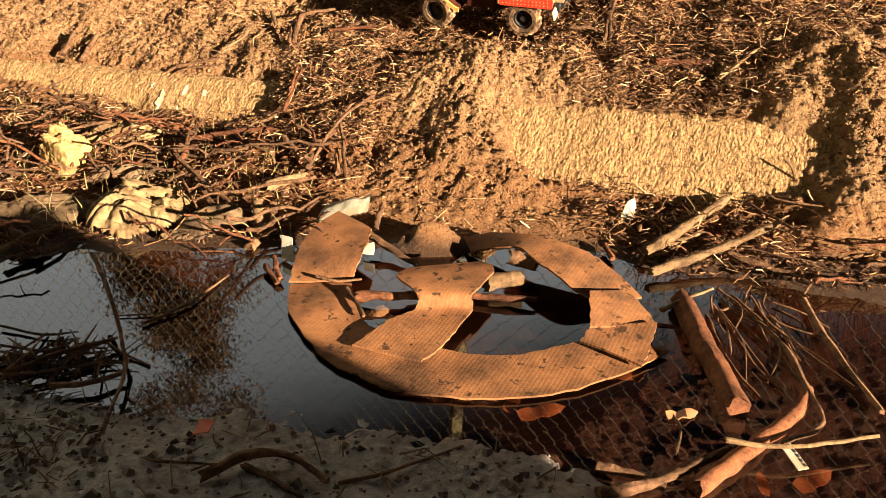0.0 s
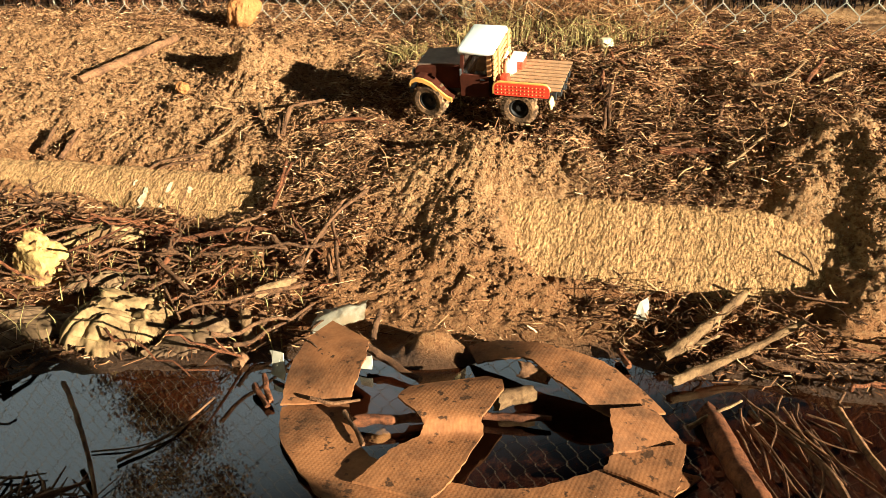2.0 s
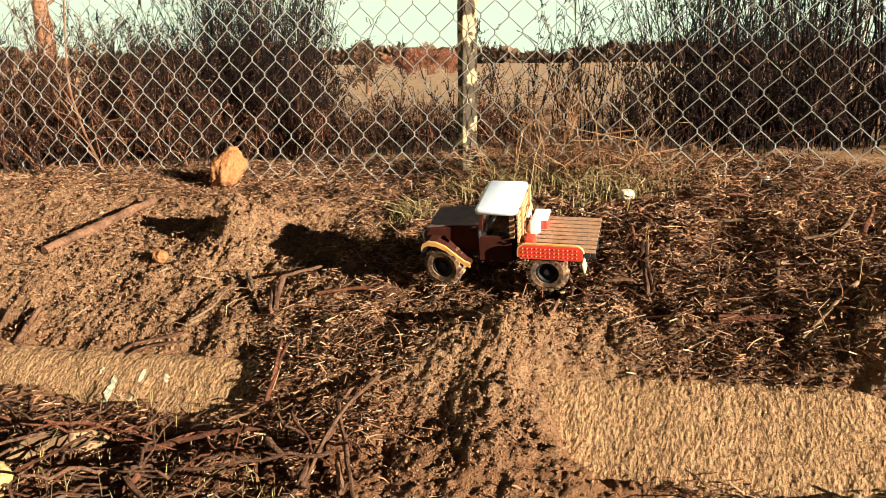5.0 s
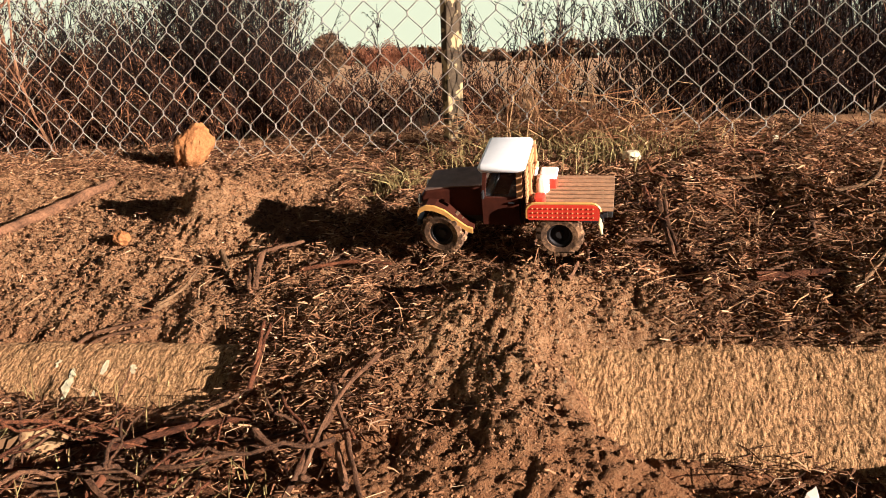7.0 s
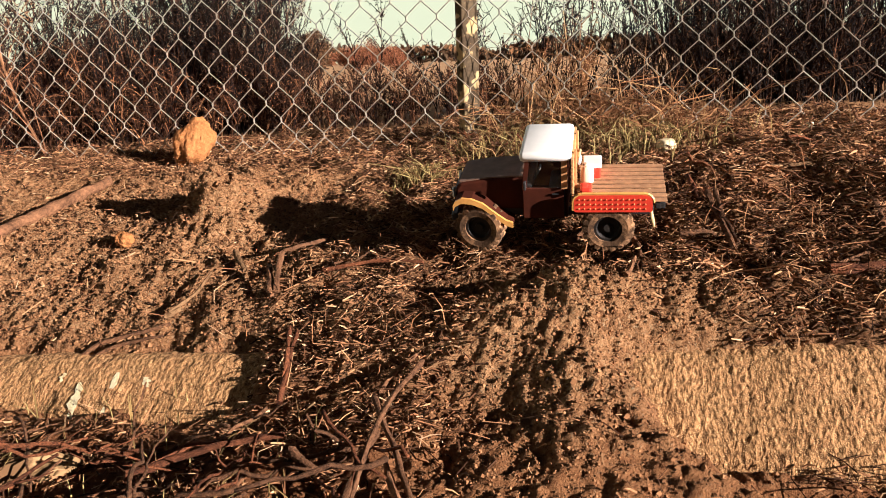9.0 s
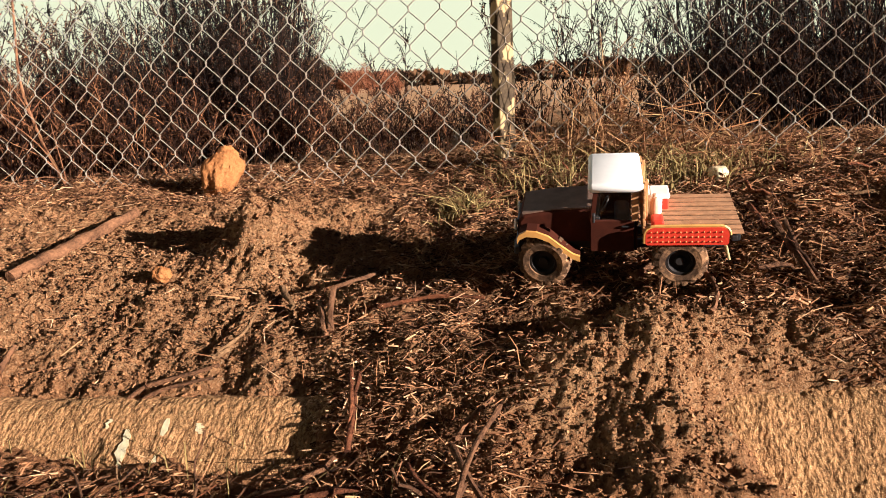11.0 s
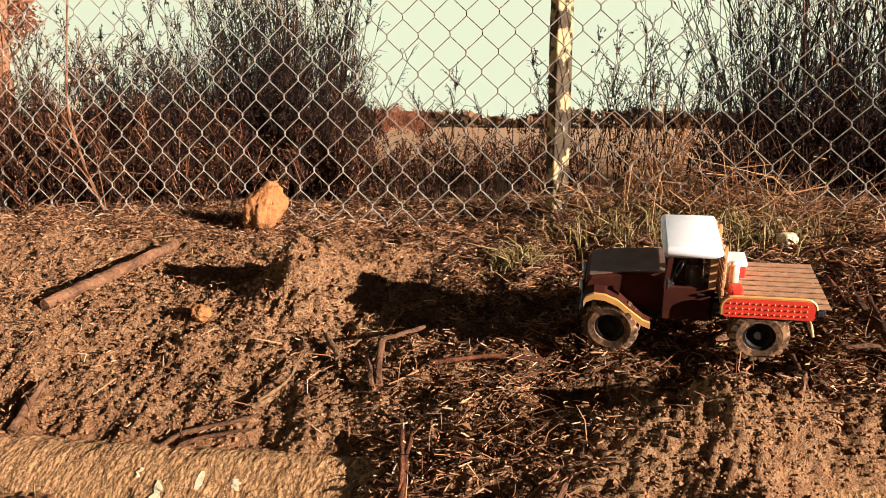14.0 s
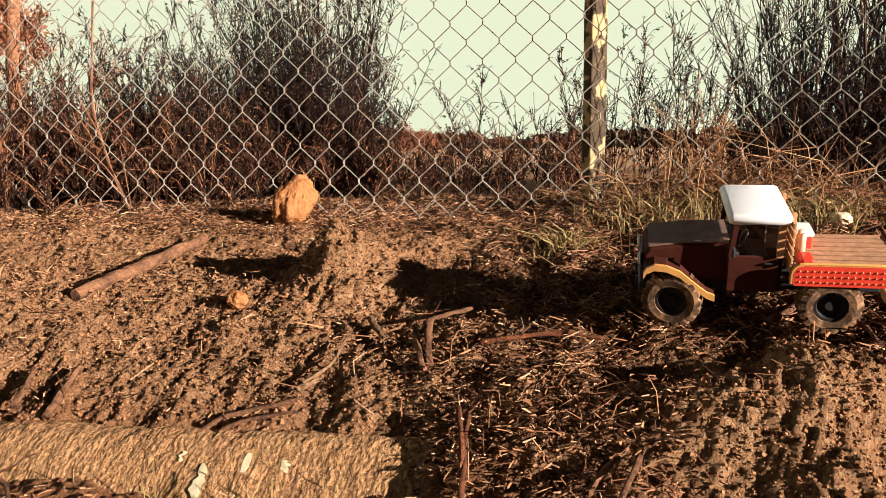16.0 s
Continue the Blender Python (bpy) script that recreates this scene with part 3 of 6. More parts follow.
def build_ground():
    xs = spread(-1.15, 0.80, 0.0035, 600, 1.30)
    ys = spread(0.40, 2.15, 0.0035, 600, 1.30)
    X, Y = np.meshgrid(xs, ys)
    Zh = height(X, Y)
    V = np.stack([X, Y, Zh], -1).reshape(-1, 3)
    nx, ny = len(xs), len(ys)
    i = np.arange(nx * ny).reshape(ny, nx)
    Fc = np.stack([i[:-1, :-1], i[:-1, 1:], i[1:, 1:], i[1:, :-1]], -1).reshape(-1, 4)
    me = bpy.data.meshes.new("ground")
    me.vertices.add(len(V))
    me.vertices.foreach_set("co", V.ravel())
    me.loops.add(len(Fc) * 4)
    me.loops.foreach_set("vertex_index", Fc.ravel().astype(np.int32))
    me.polygons.add(len(Fc))
    me.polygons.foreach_set("loop_start", np.arange(0, len(Fc) * 4, 4, dtype=np.int32))
    me.update(calc_edges=True)
    me.validate()
    # painted shade: soil colour goes dark under litter and branch heaps
    mould_shade = me.attributes.new("mould_shade", "FLOAT", "POINT")
    mould_shade.data.foreach_set("value", np.clip(np.maximum(np.minimum(0.80 * field_density(X, Y), 0.62), bank_shade(X, Y)), 0, 0.95).ravel().astype(np.float32))
    stubble = me.attributes.new("stubble", "FLOAT", "POINT")
    stubble.data.foreach_set("value", smooth(3.4, 5.0, Y).ravel().astype(np.float32))
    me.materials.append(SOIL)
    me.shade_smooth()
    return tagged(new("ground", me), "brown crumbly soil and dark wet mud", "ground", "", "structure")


build_ground()


def build_shade_bank():
    """An unseen earth bank, added on the sunny side to shade the wet mud."""
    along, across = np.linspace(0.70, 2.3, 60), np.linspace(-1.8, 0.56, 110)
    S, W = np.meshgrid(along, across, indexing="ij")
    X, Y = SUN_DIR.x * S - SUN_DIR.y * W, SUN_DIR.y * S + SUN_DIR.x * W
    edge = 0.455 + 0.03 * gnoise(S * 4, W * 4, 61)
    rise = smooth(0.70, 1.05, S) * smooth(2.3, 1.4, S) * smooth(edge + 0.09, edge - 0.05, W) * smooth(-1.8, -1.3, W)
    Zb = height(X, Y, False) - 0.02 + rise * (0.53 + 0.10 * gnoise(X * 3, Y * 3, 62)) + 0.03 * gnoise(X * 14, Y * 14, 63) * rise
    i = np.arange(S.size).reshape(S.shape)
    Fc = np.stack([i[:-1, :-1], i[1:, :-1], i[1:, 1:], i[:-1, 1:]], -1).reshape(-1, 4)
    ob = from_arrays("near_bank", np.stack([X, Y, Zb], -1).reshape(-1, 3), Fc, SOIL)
    return tagged(ob, "unseen earth bank added to shade the mud", "ground", "", "structure")


build_shade_bank()


def build_water():
    bm = bmesh.new()
    xs = np.linspace(-1.3, 1.0, 24)
    low = [bm.verts.new((x, water_near(x) - 0.05, 0.0)) for x in xs]
    high = [bm.verts.new((x, water_far(x) + 0.06, 0.0)) for x in xs]
    for a, b, c, d in zip(low, low[1:], high[1:], high):
        bm.faces.new((a, b, c, d))
    ob = mesh_object("puddle_water", bm, WATER)
    ob.visible_shadow = False
    return tagged(ob, "dark tea-coloured puddle water reflecting fence and sky", "water", "", "structure")


build_water()


def at(u, v, z=0.0):
    return Vector((CU * u + SU * v, -SU * u + CU * v, z))


def build_kerb():
    profile = [(1.30, -0.16), (1.215, -0.005), (1.190, 0.0), (1.176, -0.003), (1.160, -0.013), (1.135, -0.033), (1.110, -0.053), (1.085, -0.072), (1.065, -0.095), (1.055, -0.16)]
    us = np.concatenate([np.arange(-1.9, -1.36, 0.006), np.arange(-1.36, 0.42, 0.0014), np.arange(0.42, 1.0, 0.006)])
    marks = np.cumsum([0] + [math.hypot(b[0] - a[0], b[1] - a[1]) for a, b in zip(profile, profile[1:])])
    steps = np.concatenate([[marks[0]], np.arange(marks[1], marks[-2], 0.0015), [marks[-1]]])
    pv, pz = np.interp(steps, marks, [p[0] for p in profile]), np.interp(steps, marks, [p[1] for p in profile])
    U, V = np.meshgrid(us, pv, indexing="ij")
    S = np.broadcast_to(steps, U.shape)
    Zk = kerb_top(U) + pz[None, :] + 0.0022 * gnoise(U * 60, S * 50, 21) + 0.0045 * gnoise(U * 12, V * 12, 22)
    # exposed grit, drawn out down the face
    grit = 0.0009 * gnoise(U * 310, S * 200, 23) + 0.0008 * gnoise(U * 170, S * 60, 24)
    Zk = Zk + grit
    Vk = V - 0.6 * grit
    X, Y = U, Vk
    n, m = U.shape
    i = np.arange(n * m).reshape(n, m)
    Fc = np.stack([i[:-1, :-1], i[:-1, 1:], i[1:, 1:], i[1:, :-1]], -1).reshape(-1, 4)[:, ::-1]
    ends = [i[0, :].tolist(), i[-1, ::-1].tolist()]
    ob = from_arrays("kerb", np.stack([X, Y, Zk], -1).reshape(-1, 3), Fc.tolist() + ends, CONCRETE)
    ob.rotation_euler = (0, 0, -math.atan2(SU, CU))
    return tagged(ob, "rough sandy concrete kerb half buried in earth", "kerb", "", "structure")


kerb = build_kerb()
PAINT = plain("old_white_paint", (0.88, 0.80, 0.50), 0.7, 0.0, 0.15, 90, 0.0008)


def paint_mark(u0, v0, v1, width, lean):
    """A dribble of white paint down the kerb's face."""
    bm = bmesh.new()
    rows = []
    for i in range(13):
        f = i / 12
        v = v0 + (v1 - v0) * f
        z = kerb_top(u0) + float(np.interp(v, [1.085, 1.11, 1.135, 1.16, 1.176, 1.19], [-0.072, -0.053, -0.033, -0.013, -0.003, 0.0])) + 0.0022
        w = width * (1 - 0.3 * f) * (1 + 0.9 * noise.noise(Vector((u0 * 50, f * 9, 0)))) * min(1, 0.4 + 4 * f, 0.4 + 4 * (1 - f))
        c = u0 + lean * f + 0.003 * noise.noise(Vector((f * 5, u0 * 9, 1)))
        rows.append([bm.verts.new((c + k * w / 2, v, z)) for k in (-1, 1)])
    for a, b in zip(rows, rows[1:]):
        bm.faces.new((a[0], a[1], b[1], b[0]))
    bmesh.ops.solidify(bm, geom=list(bm.faces), thickness=0.0015)
    part("paint_mark", bm, PAINT, kerb, "white paint dribble")


for mark in ((-0.925, 1.150, 1.105, 0.011, 0.008), (-0.880, 1.160, 1.105, 0.010, 0.004), (-0.905, 1.110, 1.088, 0.006, 0.002), (-0.866, 1.118, 1.090, 0.005, 0.0), (-0.840, 1.155, 1.145, 0.010, 0.004), (-0.952, 1.160, 1.150, 0.006, 0.0)):
    paint_mark(*mark)


# ---- the chain-link fence ----
FENCE_V, MESH_W, MESH_H, FENCE_FOOT, FENCE_ROWS = 1.886, 0.0588, 0.0690, 0.252, 26


def fence_wire():
    """One bent wire of the weave, about the origin."""
    pts = []
    for k in range(FENCE_ROWS * 2 + 1):
        s = 1 if k % 2 else -1
        x, z = s * MESH_W / 4, k * MESH_H / 2
        for dx, dz, dy in ((-s * 0.0072, -0.0105, -0.0012), (s * 0.0006, -0.0038, -0.0010), (s * 0.0006, 0.0038, 0.0010), (-s * 0.0072, 0.0105, 0.0012)):
            pts.append((x + dx, dy * s, z + dz))
    return tube(bmesh.new(), pts, [0.00108] * len(pts), 4)


def build_fence():
    fence = thing("chain_link_fence", "sagging galvanised chain-link fence with a loose lower edge", "fence", None, "", "structure")
    first = part("fence_wire", fence_wire(), WIRE, fence, "", False)
    k = 0
    turn = Euler((0, 0, -math.atan2(SU, CU)))
    u = -2.8193
    while u < 2.2:
        foot = FENCE_FOOT + 0.027 * (u + 0.04) + 0.003 * math.sin(u * 3.1) + 0.002 * math.sin(u * 7.7)
        p = at(u, FENCE_V + 0.006 * math.sin(u * 2.3) + 0.003 * math.sin(u * 9), foot + ((-MESH_H / 2 if u < -0.2 else MESH_H / 2) if k % 2 else 0.0))
        ob = first if k == 0 else new("fence_wire", first.data)
        ob.parent = fence
        ob.location, ob.rotation_euler = p, turn
        ob.rotation_euler.x = radians(1.2 * math.sin(u * 2.9))
        u += MESH_W / 2
        k += 1
    return fence


build_fence()


def build_post():
    post = thing("fence_post", "weathered square concrete fence post with painted sun dapples", "fence post", pose(0.090, 2.02, 0.10), "", "structure")
    bm = boxed(0, 0, 0.9, 0.038, 0.024, 1.8, 0.003)
    bmesh.ops.subdivide_edges(bm, edges=[e for e in bm.edges if abs(e.verts[0].co.z - e.verts[1].co.z) > 1], cuts=60)
    for v in bm.verts:
        n = noise.noise_vector(v.co * 22)
        v.co += Vector((n.x, n.y, 0)) * 0.0018
    part("shaft", bm, POST, post, "", False)
    post.rotation_euler = (0, 0, radians(26))


build_post()
# ---- things ----


# ---- cardboard ring in the puddle ----
def card_sheet(left, right, thick=0.0024, per=6, across=10, seed=0):
    """A bent strip of board between two edge lines, with thickness and torn edges."""
    L, R = spline(left, per), spline(right, per)
    bm = bmesh.new()
    rows = []
    rng = random.Random(seed)
    for i, (a, b) in enumerate(zip(L, R)):
        a = a + (a - b).normalized() * rng.uniform(-0.0012, 0.0012)
        b = b + (b - a).normalized() * rng.uniform(-0.0012, 0.0012)
        row = []
        for k in range(across + 1):
            p = a.lerp(b, k / across)
            p.z += 0.0030 * noise.noise(p * 17 + Vector((seed, 0, 0))) + 0.0004 * noise.noise(p * 90)
            row.append(p)
        rows.append(row)
    top = [[bm.verts.new(p) for p in row] for row in rows]
    low = [[bm.verts.new(p - Vector((0, 0, thick))) for p in row] for row in rows]
    n, m = len(rows), across + 1
    for i in range(n - 1):
        for k in range(m - 1):
            bm.faces.new((top[i][k], top[i + 1][k], top[i + 1][k + 1], top[i][k + 1]))
            bm.faces.new((low[i][k], low[i][k + 1], low[i + 1][k + 1], low[i + 1][k]))
        bm.faces.new((top[i][0], low[i][0], low[i + 1][0], top[i + 1][0]))
        bm.faces.new((top[i][-1], top[i + 1][-1], low[i + 1][-1], low[i][-1]))
    for k in range(m - 1):
        bm.faces.new((top[0][k], top[0][k + 1], low[0][k + 1], low[0][k]))
        bm.faces.new((top[-1][k], low[-1][k], low[-1][k + 1], top[-1][k + 1]))
    bmesh.ops.recalc_face_normals(bm, faces=bm.faces)
    return bm


def build_ring():
    ring = thing("cardboard_ring", "torn soggy brown cardboard ring floating in the puddle", "cardboard")
    part('ring_band', card_sheet([(-0.167, 0.792, 0.006), (-0.155, 0.726, 0.006), (-0.106, 0.646, 0.006), (-0.067, 0.618, 0.006), (-0.033, 0.599, 0.006), (0.048, 0.589, 0.006), (0.13, 0.602, 0.006), (0.204, 0.64, 0.006), (0.247, 0.671, 0.006)],
                    [(-0.095, 0.795, 0.006), (-0.077, 0.724, 0.006), (-0.055, 0.698, 0.006), (-0.024, 0.681, 0.006), (0.007, 0.668, 0.006), (0.051, 0.657, 0.007), (0.103, 0.662, 0.007), (0.149, 0.68, 0.007), (0.185, 0.698, 0.007)], seed=1), CARD, ring, '', False)
    part('raised_flap', card_sheet([(-0.166, 0.789, 0.01), (-0.164, 0.839, 0.022), (-0.15, 0.881, 0.034), (-0.124, 0.927, 0.036)],
                    [(-0.093, 0.793, 0.01), (-0.088, 0.807, 0.024), (-0.079, 0.839, 0.036), (-0.077, 0.872, 0.038)], seed=2), CARD, ring, 'dimpled flap lifted out of the water', False)
    part('back_band', card_sheet([(0.04, 0.904, 0.014), (0.081, 0.893, 0.026), (0.132, 0.868, 0.034), (0.187, 0.836, 0.032), (0.214, 0.805, 0.024), (0.239, 0.765, 0.014)],
                    [(0.048, 0.866, 0.012), (0.079, 0.853, 0.026), (0.106, 0.837, 0.034), (0.132, 0.792, 0.034), (0.156, 0.764, 0.026), (0.18, 0.754, 0.016)], seed=3), CARD, ring, '', False)
    part('right_panel', card_sheet([(0.174, 0.746, 0.034), (0.169, 0.711, 0.032), (0.166, 0.685, 0.026)],
                    [(0.223, 0.768, 0.022), (0.237, 0.732, 0.018), (0.242, 0.706, 0.016)], seed=4), CARD, ring, '', False)
    part('folded_flap', card_sheet([(0.168, 0.693, 0.024), (0.161, 0.682, 0.02), (0.155, 0.676, 0.014)],
                    [(0.24, 0.702, 0.02), (0.226, 0.665, 0.018), (0.212, 0.638, 0.012)], seed=5), CARD, ring, 'stiff flap folded over the ring', False)
    part('cross_strip', card_sheet([(-0.080, 0.663, 0.011), (-0.056, 0.694, 0.012), (-0.042, 0.710, 0.014), (-0.018, 0.727, 0.016), (-0.017, 0.735, 0.031), (-0.040, 0.769, 0.030), (-0.031, 0.796, 0.027)],
                    [(-0.010, 0.639, 0.011), (0.007, 0.659, 0.012), (0.025, 0.689, 0.014), (0.044, 0.727, 0.016), (0.045, 0.737, 0.032), (0.072, 0.792, 0.031), (0.054, 0.816, 0.027)], seed=6), CARD, ring, '', False)


build_ring()


# ---- the toy truck ----
MAROON = plain("maroon_paint", (0.050, 0.0115, 0.004), 0.82, 0.0, 0.30, 40, 0.0002)
RED = plain("red_plastic", (0.62, 0.045, 0.016), 0.38, 0.0, 0.15, 50, 0.0002)
ROOF_WHITE = plain("white_roof_plastic", (0.82, 0.80, 0.72), 0.45, 0.0, 0.06, 30, 0.0002)
YELLOW = plain("ochre_paint", (0.54, 0.27, 0.055), 0.5, 0.0, 0.2, 60, 0.0002)
STUD = plain("pale_orange_studs", (0.66, 0.24, 0.07), 0.5, 0.0, 0.1, 60, 0.0002)
BLACK = plain("black_plastic", (0.018, 0.016, 0.014), 0.55, 0.0, 0.3, 60, 0.0003)
RUBBER = plain("muddy_rubber", (0.085, 0.048, 0.024), 0.9, 0.0, 0.4, 160, 0.0022, (0.33, 0.18, 0.08))
PLANK = plain("brown_bed_planks", (0.38, 0.20, 0.085), 0.7, 0.0, 0.35, 90, 0.0006)
SLAT = plain("golden_slat_wood", (0.50, 0.25, 0.085), 0.65, 0.0, 0.3, 90, 0.0005)
JUG_WHITE = plain("white_jug_plastic", (0.78, 0.74, 0.66), 0.5, 0.0, 0.08, 60, 0.0002)
BEIGE = plain("beige_bottle", (0.52, 0.30, 0.17), 0.5, 0.0, 0.15, 60, 0.0002)
CREAM = plain("cream_plastic", (0.64, 0.48, 0.20), 0.6, 0.0, 0.15, 60, 0.0004)
HUB = plain("dark_hub", (0.022, 0.017, 0.013), 0.55, 0.3, 0.3, 60, 0.0004)
GLASS, _gt, _gb = material("clear_window", 0.02)
_gb.inputs["Transmission Weight"].default_value = 1.0
_gb.inputs["Base Color"].default_value = (0.85, 0.88, 0.86, 1)
TRUCK_POSE = pose(0.083, 1.451, 0.178, 15, 0, -19.3)


def prism(outline, y0, y1, bevel=0.0):
    """A solid from an outline in x, z, between two values of y."""
    bm = bmesh.new()
    a = [bm.verts.new((x, y0, z)) for x, z in outline]
    b = [bm.verts.new((x, y1, z)) for x, z in outline]
    n = len(outline)
    bm.faces.new(a)
    bm.faces.new(b[::-1])
    for i in range(n):
        bm.faces.new((a[i], b[i], b[(i + 1) % n], a[(i + 1) % n]))
    bmesh.ops.recalc_face_normals(bm, faces=bm.faces)
    if bevel:
        bmesh.ops.bevel(bm, geom=list(bm.edges), offset=bevel, segments=2, affect="EDGES", profile=0.5)
    return bm


def wheel_mesh():
    """A tyre with a blocky tread moulded into it."""
    bm = lathe(bmesh.new(), [(0.017, -0.012), (0.024, -0.013), (0.0280, -0.0118), (0.0292, -0.0090), (0.0294, -0.0045), (0.0294, -0.0006), (0.0294, 0.0006), (0.0294, 0.0045), (0.0292, 0.0090), (0.0280, 0.0118), (0.024, 0.013), (0.017, 0.012), (0.0165, 0.0), (0.017, -0.012)], "Y", n=108, caps=False)
    bmesh.ops.remove_doubles(bm, verts=bm.verts, dist=0.00005)
    for v in bm.verts:
        r = math.hypot(v.co.x, v.co.z)
        if r > 0.0275 and abs(v.co.y) > 0.001:
            a = math.atan2(v.co.z, v.co.x) + (0.16 if v.co.y > 0 else -0.02) + 6.0 * abs(v.co.y)
            if math.sin(18 * a) > -0.15:
                k = (r + 0.0024) / r
                v.co.x, v.co.z = v.co.x * k, v.co.z * k
    return bm


def build_truck():
    truck = thing("toy_truck", "muddy maroon toy flatbed truck with a white cab roof", "toy truck", TRUCK_POSE)
    # chassis and running gear
    bm = boxed(0.016, -0.018, 0.036, 0.25, 0.006, 0.010, 0.001)
    box(bm, 0.016, 0.018, 0.036, 0.25, 0.006, 0.010, 0.001)
    for x in (-0.09, -0.04, 0.03, 0.11):
        box(bm, x, 0, 0.036, 0.008, 0.036, 0.008, 0.001)
    part("chassis", bm, BLACK, truck)
    tyre_mesh = None
    for x in (-0.070, 0.086):
        part("axle", lathe(bmesh.new(), [(0.004, -0.05), (0.004, 0.05)], "Y", (x, 0, 0.030), 10), BLACK, truck)
        part("leaf_spring", boxed(x, -0.026, 0.038, 0.060, 0.005, 0.004, 0.001), BLACK, truck)
        part("leaf_spring", boxed(x, 0.026, 0.038, 0.060, 0.005, 0.004, 0.001), BLACK, truck)
        for y in (-0.048, 0.048):
            wheel = new("wheel")
            wheel.parent = truck
            wheel.location = (x, y, 0.030)
            if x < 0:
                wheel.rotation_euler = (0, 0, radians(-9))
            if tyre_mesh is None:
                t = part("tyre", wheel_mesh(), RUBBER, wheel, "mud-caked knobbly black tyre")
                tyre_mesh = t.data
            else:
                t = new("tyre", tyre_mesh)
                t.parent = wheel
            s = -1 if y < 0 else 1
            rim = lathe(bmesh.new(), [(0.0175, -0.010), (0.0175, s * 0.0095 if s > 0 else 0.0095), (0.014, 0.0095), (0.012, 0.004), (0.006, 0.004), (0.005, 0.008), (0.003, 0.008)], "Y", n=24)
            if s < 0:
                bmesh.ops.scale(rim, vec=(1, -1, 1), verts=rim.verts)
                bmesh.ops.recalc_face_normals(rim, faces=rim.faces)
            part("rim", rim, HUB, wheel)
    # nose: bonnet, wings, grille, bumper
    bonnet = prism([(-0.099, 0.046), (-0.101, 0.074), (-0.095, 0.082), (-0.06, 0.087), (-0.012, 0.089), (-0.012, 0.046)], -0.036, 0.036, 0.003)
    part("bonnet", bonnet, MAROON, truck)
    part("bonnet_top", prism([(-0.096, 0.0835), (-0.06, 0.0885), (-0.013, 0.0905), (-0.013, 0.0885), (-0.06, 0.0865), (-0.094, 0.0815)], -0.033, 0.033), plain("dusty_bonnet", (0.15, 0.085, 0.050), 0.75, 0.0, 0.3, 60, 0.0004), truck, "dusty brown bonnet panel")
    part("grille", boxed(-0.102, 0, 0.062, 0.003, 0.052, 0.020, 0.001), BLACK, truck)
    for y in (-0.026, 0.026):
        part("headlight", lathe(bmesh.new(), [(0.007, -0.1045), (0.0065, -0.1065), (0.003, -0.1072)], "X", (0, y, 0.066), 16), JUG_WHITE, truck)
    part("bumper", boxed(-0.102, 0, 0.043, 0.008, 0.104, 0.010, 0.002), BLACK, truck)
    for s in (-1, 1):
        arch = []
        for x, z in ((-0.101, 0.062), (-0.098, 0.068), (-0.090, 0.072), (-0.078, 0.071), (-0.064, 0.065), (-0.050, 0.053), (-0.036, 0.042), (-0.028, 0.039)):
            arch.append((x, z))
        outer = arch + [(x, z - 0.0045) for x, z in arch[::-1]]
        part("wing", prism(outer, s * 0.034, s * 0.060), MAROON, truck)
        part("wing_trim", prism([(x, z + 0.0012) for x, z in arch] + [(x, z - 0.0058) for x, z in arch[::-1]], s * 0.0585, s * 0.0625), YELLOW, truck, "ochre wing edge")
    # cab
    for s in (-1, 1):
        part("door", prism([(-0.016, 0.040), (-0.016, 0.080), (0.034, 0.080), (0.034, 0.040)], s * 0.044, s * 0.049, 0.001), MAROON, truck)
        part("door_handle", boxed(0.024, s * 0.0505, 0.073, 0.009, 0.002, 0.002, 0.0005), BLACK, truck)
        for x0, x1 in ((-0.016, -0.011), (0.031, 0.038)):
            part("cab_pillar", prism([(x0, 0.079), (x0 + (0.004 if x0 < 0 else 0), 0.115), (x1 + (0.004 if x0 < 0 else 0), 0.115), (x1, 0.079)], s * 0.0445, s * 0.049), MAROON if x0 < 0 else SLAT, truck)
        w = part("side_window", prism([(-0.011, 0.080), (-0.008, 0.114), (0.031, 0.114), (0.031, 0.080)], s * 0.0462, s * 0.0472), GLASS, truck, "clear side window")
        w.visible_shadow = False
        part("wing_mirror", boxed(-0.012, s * 0.056, 0.087, 0.003, 0.008, 0.010, 0.001), BLACK, truck)
    part("cab_back", boxed(0.0365, 0, 0.070, 0.003, 0.090, 0.062, 0.001), MAROON, truck)
    part("cab_floor", boxed(0.010, 0, 0.041, 0.052, 0.088, 0.004, 0.001), BLACK, truck)
    part("dashboard", boxed(-0.010, 0, 0.078, 0.012, 0.086, 0.010, 0.002), BLACK, truck)
    part("seat_bench", boxed(0.022, 0, 0.058, 0.018, 0.080, 0.020, 0.004), BLACK, truck)
    wheel_bm = bmesh.new()
    ringpts = [(0.001 + 0.004 * math.sin(a), -0.022 + 0.0095 * math.cos(a), 0.090 + 0.0085 * math.sin(a)) for a in [2 * math.pi * k / 18 for k in range(19)]]
    part("steering_wheel", tube(wheel_bm, ringpts, [0.0011] * 19, 6), BLACK, truck)
    roof = boxed(0.0125, 0, 0.1205, 0.062, 0.104, 0.013, 0.0055)
    part("cab_roof", roof, ROOF_WHITE, truck, "plain white roof", False)
    part("windscreen_frame", prism([(-0.017, 0.079), (-0.012, 0.115), (-0.010, 0.115), (-0.014, 0.079)], -0.046, -0.040), MAROON, truck)
